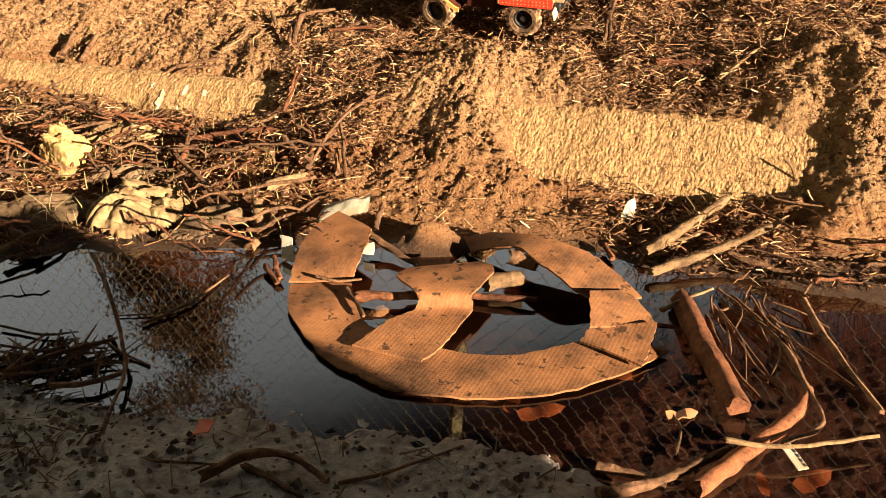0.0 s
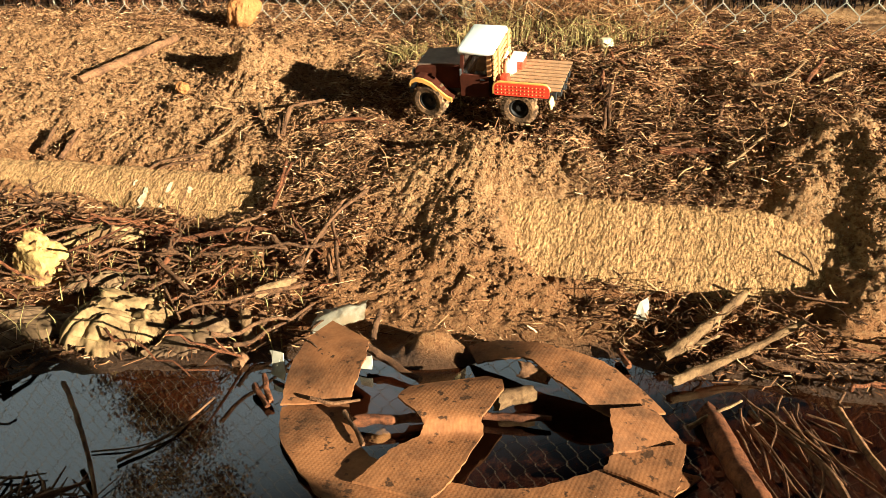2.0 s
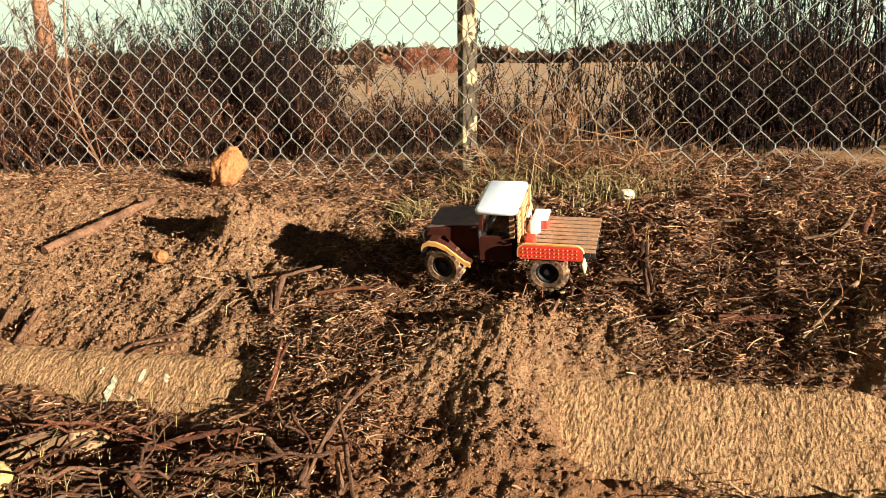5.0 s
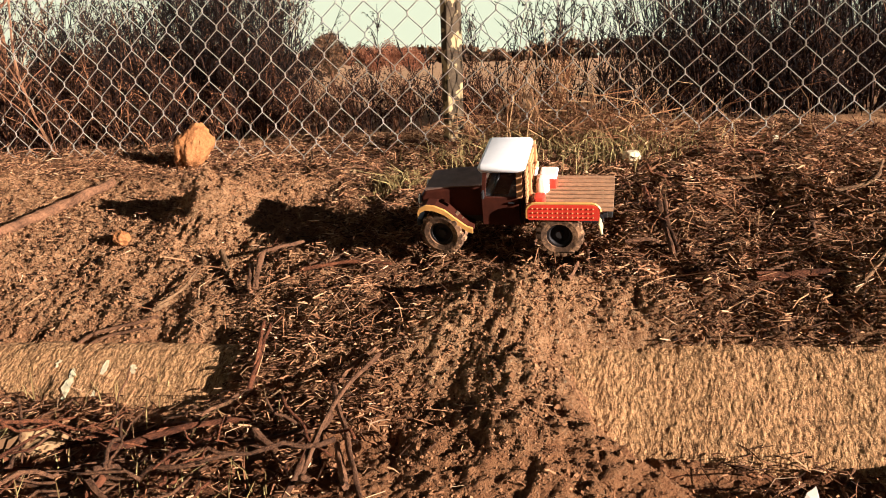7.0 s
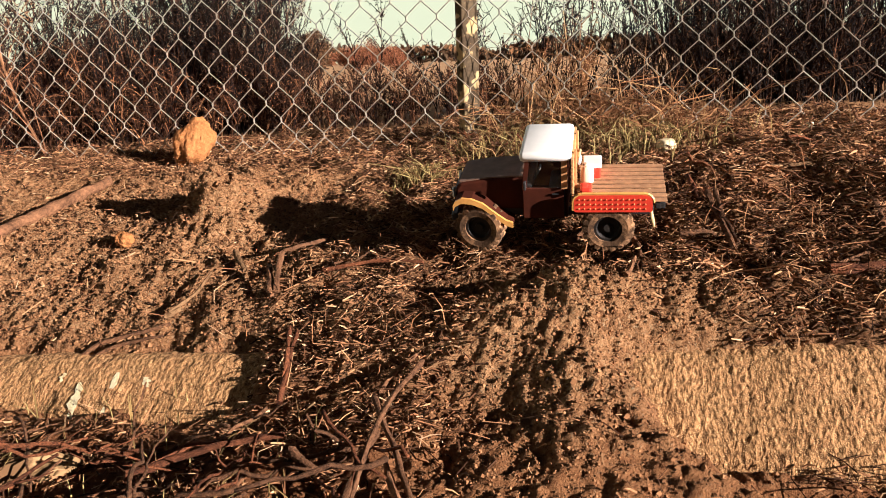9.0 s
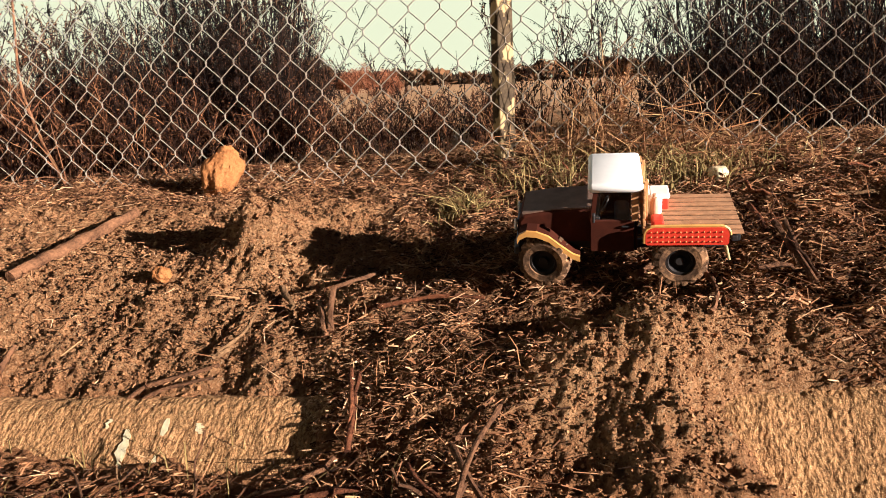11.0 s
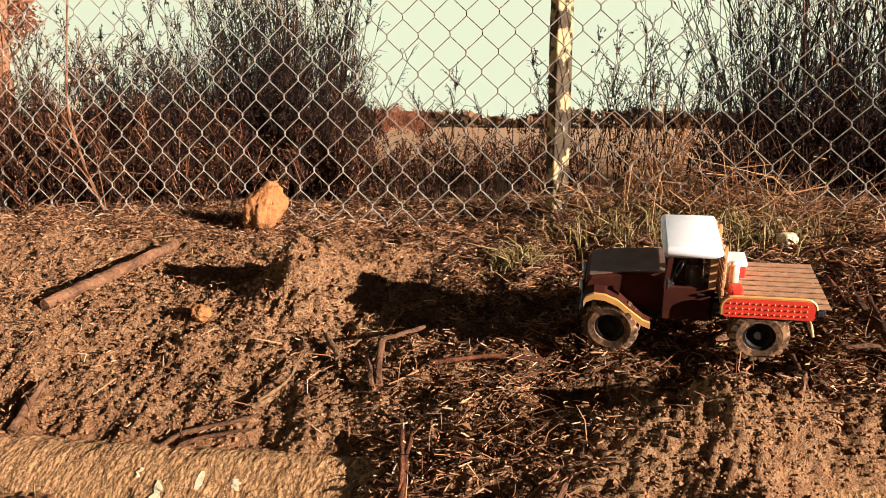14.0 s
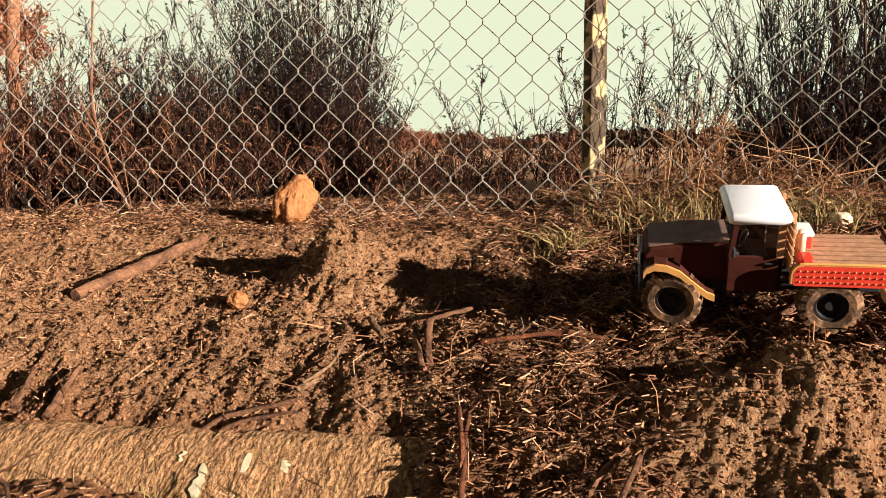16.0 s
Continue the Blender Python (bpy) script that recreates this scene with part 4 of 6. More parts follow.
    # slatted headboard
    for k in range(6):
        part("headboard_slat", boxed(0.0445, 0, 0.069 + 0.0094 * k, 0.003, 0.112, 0.0066, 0.0006), SLAT, truck)
    for y in (-0.034, 0.030):
        part("headboard_upright", boxed(0.0475, y, 0.092, 0.0035, 0.005, 0.062, 0.0006), SLAT, truck)
    # flat bed of planks
    for k in range(9):
        part("bed_plank", boxed(0.099, -0.0512 + 0.0128 * k, 0.0655, 0.110, 0.0084, 0.002, 0.0004), PLANK, truck)
    for x in (0.055, 0.097, 0.144):
        part("bed_bearer", boxed(x, 0, 0.0590, 0.006, 0.112, 0.006, 0.0006), BLACK, truck)
    for y in (-0.036, -0.012, 0.012, 0.036):
        part("bed_bracket", boxed(0.150, y, 0.053, 0.006, 0.011, 0.008, 0.001), BLACK, truck)
    # studded red side board with an ochre rim
    def board(x0, x1, z0, z1, r):
        pts = []
        for cx, cz, a0 in ((x1 - r, z1 - r, 0), (x0 + r, z1 - r, 90), (x0 + 0.003, z0 + 0.003, 180), (x1 - 0.003, z0 + 0.003, 270)):
            rr = r if a0 < 180 else 0.003
            for k in range(5):
                a = radians(a0 + 22.5 * k)
                pts.append((cx + rr * math.cos(a), cz + rr * math.sin(a)))
        return pts
    panel = part("side_board", prism(board(0.046, 0.137, 0.055, 0.077, 0.010), -0.0635, -0.0595), RED, truck, "studded bright red side board")
    rim_pts = board(0.045, 0.138, 0.054, 0.078, 0.011)
    edge = tube(bmesh.new(), [(x, -0.0615, z) for x, z in rim_pts[0:11]], [0.0022] * 11, 6)
    part("board_edge", edge, YELLOW, panel, "ochre rounded edge")
    for r in range(3):
        for k in range(13):
            st = lathe(bmesh.new(), [(0.0010, 0.0), (0.0008, -0.0010), (0.0003, -0.0013)], "Y", (0.052 + 0.0064 * k, -0.0634, 0.0595 + 0.0060 * r), 8)
            part("stud", st, STUD, panel)
    for y in (-0.046, 0.046):
        part("mud_flap", boxed(0.138, y, 0.040, 0.003, 0.024, 0.016, 0.001, Euler((0, -0.25, 0)).to_matrix()), CREAM, truck, "cream mud flap")
    # load on the bed
    part("jerry_can", boxed(0.060, -0.044, 0.0735, 0.014, 0.022, 0.016, 0.003), RED, truck, "small red can")
    for y in (-0.026, -0.015):
        part("bottle", lathe(bmesh.new(), [(0.0042, 0.0645), (0.0046, 0.07), (0.0046, 0.088), (0.0022, 0.094), (0.0022, 0.098)], "Z", (0.058, y, 0), 14), BEIGE, truck, "slim beige bottle", False)
    part("jug", lathe(bmesh.new(), [(0.0075, 0.0645), (0.0085, 0.068), (0.0085, 0.084), (0.005, 0.088), (0.003, 0.090)], "Z", (0.060, 0.002, 0), 18), JUG_WHITE, truck, "white jug", False)
    cooler = part("cooler", boxed(0.066, 0.025, 0.0725, 0.022, 0.030, 0.016, 0.002), RED, truck, "red cool box")
    part("lid", boxed(0.066, 0.025, 0.0830, 0.024, 0.032, 0.006, 0.002), JUG_WHITE, cooler, "white lid")
    part("tool", tube(bmesh.new(), [(0.050, 0.004, 0.098), (0.052, 0.016, 0.103), (0.051, 0.026, 0.099), (0.050, 0.044, 0.080)], [0.0016, 0.0012, 0.0014, 0.0012], 6), CREAM, truck, "pale hand tool strapped to the slats")
    part("tool", tube(bmesh.new(), [(0.051, -0.006, 0.094), (0.051, 0.012, 0.096)], [0.0022, 0.0026], 6), JUG_WHITE, truck, "white tool strapped to the slats")
    # an open grass-stalk-thin tow hitch under the tail
    part("hitch", boxed(0.148, 0, 0.046, 0.012, 0.010, 0.006, 0.001), BLACK, truck)


build_truck()


# ---- sticks, logs and planks ----
stick([(0.264, 0.825, 0.012), (0.348, 0.864, 0.022), (0.441, 0.901, 0.043)], 0.0070, 0.0046, PALE_WOOD, 'pale straight stick propped on the dark bank', lifted=False)
stick([(0.267, 0.876, 0.012), (0.325, 0.914, 0.027), (0.404, 0.994, 0.035)], 0.0086, 0.0068, PALE_WOOD, 'thick pale broken stick on the bank', lifted=False)
stick([(0.295, 0.89, 0.013), (0.322, 0.902, 0.017), (0.348, 0.915, 0.022)], 0.006, 0.004, PALE_WOOD, 'split pale stick end on the bank', lifted=False)
stick([(0.285, 0.768, 0.01), (0.285, 0.668, 0.011), (0.288, 0.578, 0.01)], 0.0150, 0.0135, RED_WOOD, 'short wet reddish log in the puddle', 'log', 'log', "", False)
stick([(0.219, 0.479, 0.004), (0.284, 0.527, 0.006), (0.336, 0.57, 0.006), (0.369, 0.612, 0.006)], 0.0105, 0.006, RED_WOOD, 'curved reddish branch lying in the puddle', lifted=False)
stick([(0.26, 0.526, 0.016), (0.314, 0.519, 0.017), (0.398, 0.535, 0.016)], 0.0032, 0.0018, PALE_WOOD, 'thin pale twig lying across a branch', lifted=False)
stick([(0.139, 0.468, 0.008), (0.195, 0.487, 0.006), (0.234, 0.508, 0.006), (0.266, 0.531, 0.005)], 0.0065, 0.003, BARK, 'brown branch at the edge of the puddle', lifted=False)
stick([(0.143, 0.504, 0.004), (0.169, 0.497, 0.005), (0.199, 0.484, 0.004)], 0.006, 0.003, BARK, 'dark branch half under water', lifted=False)
stick([(0.431, 0.78, 0.006), (0.422, 0.684, 0.01), (0.426, 0.578, 0.006)], 0.0045, 0.003, BARK, 'slender dark stick standing out of the puddle', lifted=False)
stick([(0.36, 0.736, 0.006), (0.371, 0.675, 0.008), (0.366, 0.607, 0.01), (0.361, 0.56, 0.008), (0.312, 0.529, 0.01)], 0.0045, 0.0025, BARK, 'curved twig in the puddle', lifted=False)
stick([(0.321, 0.762, 0.003), (0.333, 0.701, 0.003), (0.343, 0.615, 0.003)], 0.0028, 0.0015, BARK, 'thin wet twig in the puddle', lifted=False)
stick([(0.309, 0.744, 0.003), (0.307, 0.66, 0.003), (0.319, 0.601, 0.003)], 0.003, 0.0015, BARK, 'thin wet twig in the puddle', lifted=False)
stick([(0.336, 0.781, 0.003), (0.352, 0.702, 0.003), (0.369, 0.624, 0.003)], 0.0026, 0.0015, BARK, 'thin wet twig in the puddle', lifted=False)
stick([(0.331, 0.734, 0.003), (0.331, 0.661, 0.003), (0.346, 0.607, 0.003)], 0.0024, 0.0012, BARK, 'thin wet twig in the puddle', lifted=False)
stick([(0.349, 0.769, 0.003), (0.382, 0.736, 0.003), (0.379, 0.663, 0.003)], 0.0026, 0.0012, BARK, 'thin wet twig in the puddle', lifted=False)
stick([(0.256, 0.743, 0.01), (0.283, 0.753, 0.018), (0.321, 0.772, 0.022)], 0.0035, 0.0018, PALE_WOOD, 'pale forked twig over the log', lifted=False)
stick([(0.214, 0.516, 0.004), (0.229, 0.553, 0.004), (0.224, 0.585, 0.004)], 0.0022, 0.0014, BARK, 'thin brown twig with a leaf in the puddle', lifted=False)
stick([(-0.101, 1.241, 0.093), (-0.149, 1.16, 0.075), (-0.187, 1.078, 0.029)], 0.0036, 0.0024, BARK, 'forked stick leaning on the bank', lifted=False)
stick([(-0.155, 1.213, 0.07), (-0.139, 1.122, 0.048), (-0.128, 1.046, 0.021)], 0.0036, 0.003, BARK, 'stick leaning on the bank', lifted=False)
stick([(-0.156, 1.146, 0.065), (-0.178, 1.109, 0.043), (-0.214, 1.012, 0.017)], 0.0042, 0.003, BARK, 'stick leaning on the bank', lifted=False)
stick([(-0.388, 1.162, 0.038), (-0.313, 1.183, 0.046), (-0.244, 1.184, 0.052)], 0.0052, 0.003, RED_WOOD, 'reddish stick lying below the kerb', lifted=False)
stick([(-0.382, 1.17, 0.037), (-0.381, 1.119, 0.029), (-0.395, 1.088, 0.019)], 0.005, 0.004, RED_WOOD, 'reddish stick lying below the kerb', lifted=False)
stick([(-0.388, 1.102, 0.036), (-0.325, 1.021, 0.031), (-0.272, 0.973, 0.016)], 0.0045, 0.003, BARK, 'bent brown stick in the branch heap', lifted=False)
stick([(-0.327, 1.012, 0.027), (-0.311, 0.985, 0.022), (-0.295, 0.958, 0.017)], 0.006, 0.005, BARK, 'short dark stump of a stick', lifted=False)
stick([(-0.236, 0.954, 0.035), (-0.231, 0.936, 0.021), (-0.226, 0.919, 0.006)], 0.0075, 0.008, PALE_WOOD, 'short pale stump standing at the water', lifted=False)
stick([(-0.217, 0.961, 0.027), (-0.212, 0.938, 0.017), (-0.208, 0.917, 0.006)], 0.006, 0.006, BARK, 'short dark stump standing at the water', lifted=False)
stick([(-0.234, 1.004, 0.031), (-0.213, 1.016, 0.035), (-0.186, 1.039, 0.036)], 0.0095, 0.005, PALE_WOOD, 'rounded pale piece of wood on the bank', lifted=False)
stick([(-0.233, 0.876, 0.004), (-0.229, 0.885, 0.004), (-0.226, 0.893, 0.005)], 0.008, 0.008, BARK, 'short dark log end at the water', lifted=False)
stick([(-0.521, 0.833, 0.016), (-0.498, 0.873, 0.019), (-0.475, 0.901, 0.016)], 0.006, 0.004, PALE_WOOD, 'pale stick on the muddy bank', lifted=False)
stick([(-0.549, 0.895, 0.022), (-0.518, 0.871, 0.017), (-0.488, 0.849, 0.012)], 0.008, 0.007, RED_WOOD, 'thick reddish stick on the muddy bank', lifted=False)
stick([(-0.177, 0.456, 0.03), (-0.145, 0.481, 0.031), (-0.11, 0.484, 0.025), (-0.081, 0.465, 0.019)], 0.0055, 0.0035, BARK, 'arched dark stick on wet mud', lifted=False)
stick([(-0.15, 0.477, 0.022), (-0.123, 0.46, 0.025), (-0.097, 0.444, 0.024)], 0.0035, 0.0025, BARK, 'dark stick on wet mud', lifted=False)
stick([(-0.071, 0.464, 0.018), (-0.027, 0.483, 0.016), (0.03, 0.525, 0.004)], 0.0025, 0.0015, BARK, 'thin stick on wet mud', lifted=False)
stick([(-0.232, 0.479, 0.026), (-0.199, 0.477, 0.025), (-0.164, 0.479, 0.022)], 0.0018, 0.001, BARK, 'thin stick on wet mud', lifted=False)
stick([(-0.375, 0.762, 0.055), (-0.334, 0.697, 0.045), (-0.309, 0.65, 0.022), (-0.295, 0.615, 0.01), (-0.281, 0.521, 0.016)], 0.003, 0.0022, BARK, 'tall thin brown twig leaning over the water', lifted=False)
stick([(-0.31, 0.704, 0.003), (-0.273, 0.743, 0.004), (-0.242, 0.811, 0.003)], 0.002, 0.0012, BARK, 'thin twig floating on the puddle', lifted=False)
stick([(-0.341, 0.72, 0.002), (-0.294, 0.729, 0.003), (-0.263, 0.752, 0.002)], 0.0012, 0.0008, BARK, 'thin twig floating on the puddle', lifted=False)
stick([(-0.405, 0.605, 0.012), (-0.362, 0.633, 0.016), (-0.325, 0.666, 0.01)], 0.003, 0.002, BARK, 'dark wet branch at the water edge', lifted=False)
stick([(-0.355, 0.588, 0.01), (-0.325, 0.593, 0.01), (-0.297, 0.611, 0.01)], 0.0045, 0.003, BARK, 'dark wet branch at the water edge', lifted=False)
stick([(-0.455, 0.693, 0.004), (-0.402, 0.68, 0.004), (-0.369, 0.686, 0.004)], 0.0018, 0.001, BARK, 'thin twig floating on the puddle', lifted=False)
stick([(-0.084, 0.756, 0.012), (-0.048, 0.758, 0.012), (-0.016, 0.76, 0.012)], 0.0068, 0.006, RED_WOOD, 'square wooden stick under the cardboard', lifted=False)
stick([(0.046, 0.768, 0.008), (0.081, 0.765, 0.008), (0.121, 0.762, 0.008)], 0.005, 0.004, RED_WOOD, 'wooden stick under the cardboard', lifted=False)
stick([(0.063, 0.782, 0.016), (0.084, 0.793, 0.016), (0.105, 0.798, 0.016)], 0.0105, 0.0105, PALE_WOOD, 'short pale bark piece inside the ring', 'wood_piece', 'wood', "", False)
stick([(0.094, 0.83, 0.026), (0.109, 0.826, 0.024), (0.124, 0.82, 0.022)], 0.011, 0.01, BARK, 'dark bark piece under the cardboard', 'wood_piece', 'wood', "", False)
stick([(-0.08, 0.888, 0.022), (-0.054, 0.867, 0.014), (-0.019, 0.839, 0.006)], 0.006, 0.004, BARK, 'dark stick behind the cardboard', lifted=False)
stick([(-0.076, 0.923, 0.012), (-0.072, 0.941, 0.022), (-0.068, 0.959, 0.033)], 0.006, 0.004, BARK, 'curled brown bark strip behind the cardboard', lifted=False)
stick([(-0.097, 0.77, 0.014), (-0.084, 0.744, 0.012), (-0.073, 0.718, 0.01)], 0.0035, 0.0025, BARK, 'dark twig across the cardboard', lifted=False)
stick([(-0.134, 0.787, 0.018), (-0.108, 0.782, 0.016), (-0.082, 0.787, 0.016)], 0.0028, 0.0015, BARK, 'dark twig across the cardboard', lifted=False)
stick([(-0.193, 0.839, 0.014), (-0.186, 0.818, 0.01), (-0.179, 0.798, 0.006)], 0.0045, 0.004, RED_WOOD, 'reddish stick beside the cardboard', lifted=False)
stick([(-0.202, 0.828, 0.008), (-0.192, 0.811, 0.007), (-0.182, 0.794, 0.005)], 0.004, 0.004, RED_WOOD, 'reddish stick beside the cardboard', lifted=False)
stick([(0.537, 1.242, 0.207), (0.473, 1.186, 0.189), (0.425, 1.162, 0.155)], 0.0038, 0.0022, PALE_WOOD, 'pale curved stick on the litter', lifted=False)
stick([(0.34, 1.222, 0.162), (0.381, 1.212, 0.166), (0.421, 1.202, 0.171)], 0.0048, 0.004, RED_WOOD, 'reddish straight stick on the litter', lifted=False)
stick([(0.301, 1.091, 0.054), (0.367, 1.056, 0.053), (0.436, 1.026, 0.048)], 0.0018, 0.001, BARK, 'thin dark twig across the kerb', lifted=False)
stick([(0.483, 1.019, 0.085), (0.492, 1.008, 0.076), (0.501, 0.996, 0.052)], 0.002, 0.001, PALE_WOOD, 'pale bent grass stalk', lifted=False)
stick([(0.22, 0.894, 0.01), (0.223, 0.88, 0.008), (0.226, 0.865, 0.006)], 0.0055, 0.005, RED_WOOD, 'short reddish stick by the cardboard', lifted=False)
stick([(0.372, 0.87, 0.015), (0.401, 0.85, 0.013), (0.44, 0.836, 0.007)], 0.0055, 0.004, BARK, 'dark stick on the bank', lifted=False)
stick([(0.307, 1.42, 0.218), (0.292, 1.368, 0.201), (0.284, 1.312, 0.176)], 0.0046, 0.0038, BARK, 'upright brown stick stuck in the litter', lifted=False)
stick([(0.527, 1.383, 0.227), (0.59, 1.387, 0.24), (0.651, 1.454, 0.268)], 0.004, 0.0022, PALE_WOOD, 'pale curved stick on the litter', lifted=False)
stick([(0.623, 1.379, 0.236), (0.651, 1.415, 0.247), (0.681, 1.454, 0.259)], 0.0045, 0.004, RED_WOOD, 'reddish stick in the litter', lifted=False)
stick([(0.643, 1.368, 0.238), (0.676, 1.389, 0.245), (0.71, 1.41, 0.252)], 0.0042, 0.003, PALE_WOOD, 'pale stick in the litter', lifted=False)
stick([(0.469, 1.332, 0.21), (0.446, 1.277, 0.19), (0.424, 1.225, 0.172)], 0.0036, 0.003, BARK, 'dark stick in the litter', lifted=False)
stick([(0.472, 1.184, 0.178), (0.467, 1.161, 0.164), (0.463, 1.14, 0.15)], 0.0036, 0.003, BARK, 'dark stick in the litter', lifted=False)
stick([(0.518, 1.598, 0.251), (0.563, 1.557, 0.251), (0.625, 1.559, 0.256)], 0.003, 0.002, PALE_WOOD, 'pale stick in the litter', lifted=False)
stick([(0.352, 1.552, 0.225), (0.420, 1.532, 0.228), (0.500, 1.510, 0.232)], 0.0046, 0.0036, PALE_WOOD, 'long brown stick below the fence', lifted=False)
stick([(0.292, 1.436, 0.205), (0.301, 1.47, 0.216), (0.311, 1.511, 0.226)], 0.0045, 0.004, RED_WOOD, 'reddish stick in the litter', lifted=False)
stick([(0.309, 1.447, 0.213), (0.287, 1.363, 0.193), (0.273, 1.3, 0.173)], 0.005, 0.004, BARK, 'dark stick on the litter', lifted=False)
stick([(-0.263, 1.444, 0.12), (-0.257, 1.5, 0.154), (-0.235, 1.509, 0.163), (-0.194, 1.566, 0.16)], 0.0048, 0.0028, BARK, 'arched root over the litter', lifted=False)
stick([(-0.202, 1.47, 0.14), (-0.131, 1.456, 0.15), (-0.075, 1.434, 0.15)], 0.0036, 0.0024, RED_WOOD, 'reddish stick on the litter', lifted=False)
stick([(-0.253, 1.255, 0.055), (-0.244, 1.3, 0.077), (-0.234, 1.347, 0.102)], 0.0042, 0.003, RED_WOOD, 'reddish stick on the slope', lifted=False)
stick([(-0.386, 1.188, 0.032), (-0.34, 1.228, 0.029), (-0.258, 1.198, 0.046)], 0.0058, 0.0035, RED_WOOD, 'long reddish stick below the kerb', lifted=False)
stick([(-0.581, 1.436, 0.024), (-0.523, 1.433, 0.04), (-0.468, 1.434, 0.069), (-0.404, 1.434, 0.08)], 0.0034, 0.002, BARK, 'dark root lying over the kerb', lifted=False)
stick([(-0.142, 1.061, 0.031), (-0.146, 1.095, 0.034), (-0.149, 1.128, 0.04)], 0.0048, 0.004, BARK, 'brown stick on the slope', lifted=False)
stick([(-0.237, 1.166, 0.044), (-0.224, 1.149, 0.039), (-0.211, 1.132, 0.034)], 0.0056, 0.004, BARK, 'brown stick on the slope', lifted=False)
stick([(-0.399, 1.467, 0.099), (-0.371, 1.487, 0.114), (-0.353, 1.536, 0.131)], 0.0034, 0.002, PALE_WOOD, 'pale stick on the bare soil', lifted=False)
stick([(-0.406, 1.463, 0.095), (-0.395, 1.466, 0.099), (-0.384, 1.47, 0.103)], 0.0042, 0.003, PALE_WOOD, 'pale stick end on the bare soil', lifted=False)
stick([(0.123, 1.248, 0.163), (0.132, 1.257, 0.172), (0.141, 1.269, 0.18)], 0.0038, 0.003, BARK, 'short stick on the mud heap', lifted=False)
stick([(0.342, 1.221, 0.16), (0.375, 1.213, 0.163), (0.414, 1.201, 0.167)], 0.0046, 0.003, RED_WOOD, 'reddish stick on the litter', lifted=False)
stick([(-0.242, 1.353, 0.105), (-0.246, 1.308, 0.083), (-0.251, 1.274, 0.06)], 0.0036, 0.003, RED_WOOD, 'reddish stick on the slope', lifted=False)
stick([(-0.148, 1.232, 0.066), (-0.128, 1.243, 0.083), (-0.104, 1.261, 0.093)], 0.0042, 0.003, BARK, 'brown stick on the slope', lifted=False)
stick([(-0.69, 1.515, 0.057), (-0.68, 1.545, 0.08), (-0.671, 1.577, 0.096)], 0.0058, 0.0045, BARK, 'dark stick lying on bare soil', lifted=False)
stick([(-0.732, 1.537, 0.063), (-0.73, 1.564, 0.078), (-0.728, 1.591, 0.094)], 0.0055, 0.004, BARK, 'dark stick lying on bare soil', lifted=False)
stick([(-0.273, 1.505, 0.142), (-0.271, 1.466, 0.13), (-0.269, 1.44, 0.116)], 0.005, 0.004, BARK, 'dark stick stump in the litter', lifted=False)
stick([(-0.324, 1.57, 0.147), (-0.315, 1.547, 0.14), (-0.307, 1.523, 0.133)], 0.0048, 0.004, PALE_WOOD, 'pale root end on the soil heap', lifted=False)
stick([(-0.359, 1.352, 0.028), (-0.321, 1.346, 0.034), (-0.282, 1.316, 0.05)], 0.0036, 0.003, BARK, 'dark stick along the kerb', lifted=False)

stick([(-0.533, 1.425, 0.03), (-0.495, 1.45, 0.066), (-0.463, 1.455, 0.074), (-0.398, 1.455, 0.088)], 0.0042, 0.0026, BARK, 'thin bent stick lying over the kerb', lifted=False)
stick([(0.110, 1.418, 0.168), (0.152, 1.437, 0.180), (0.192, 1.458, 0.194)], 0.0058, 0.0046, BARK, 'short thick stick behind the soil pile', lifted=False)
stick([(0.181, 1.379, 0.175), (0.178, 1.350, 0.170), (0.170, 1.325, 0.165)], 0.0036, 0.0028, BARK, 'short dark stick in the soil pile', lifted=False)


TWIG_RNG = random.Random(5)
for k in range(22):
    x0, y0 = 0.318 + 0.075 * TWIG_RNG.random(), 0.725 + 0.06 * TWIG_RNG.random()
    dx, dy = TWIG_RNG.uniform(-0.03, 0.06), -TWIG_RNG.uniform(0.03, 0.12)
    h0, h1 = TWIG_RNG.uniform(0.003, 0.02), TWIG_RNG.uniform(0.002, 0.008)
    stick([(x0, y0, h0), (x0 + dx * 0.5 + TWIG_RNG.uniform(-0.018, 0.018), y0 + dy * 0.5, (h0 + h1) / 2 + 0.003), (x0 + dx, y0 + dy, h1)], TWIG_RNG.uniform(0.0011, 0.0022), 0.0008, BARK, "thin wet twig in the puddle", lifted=False)


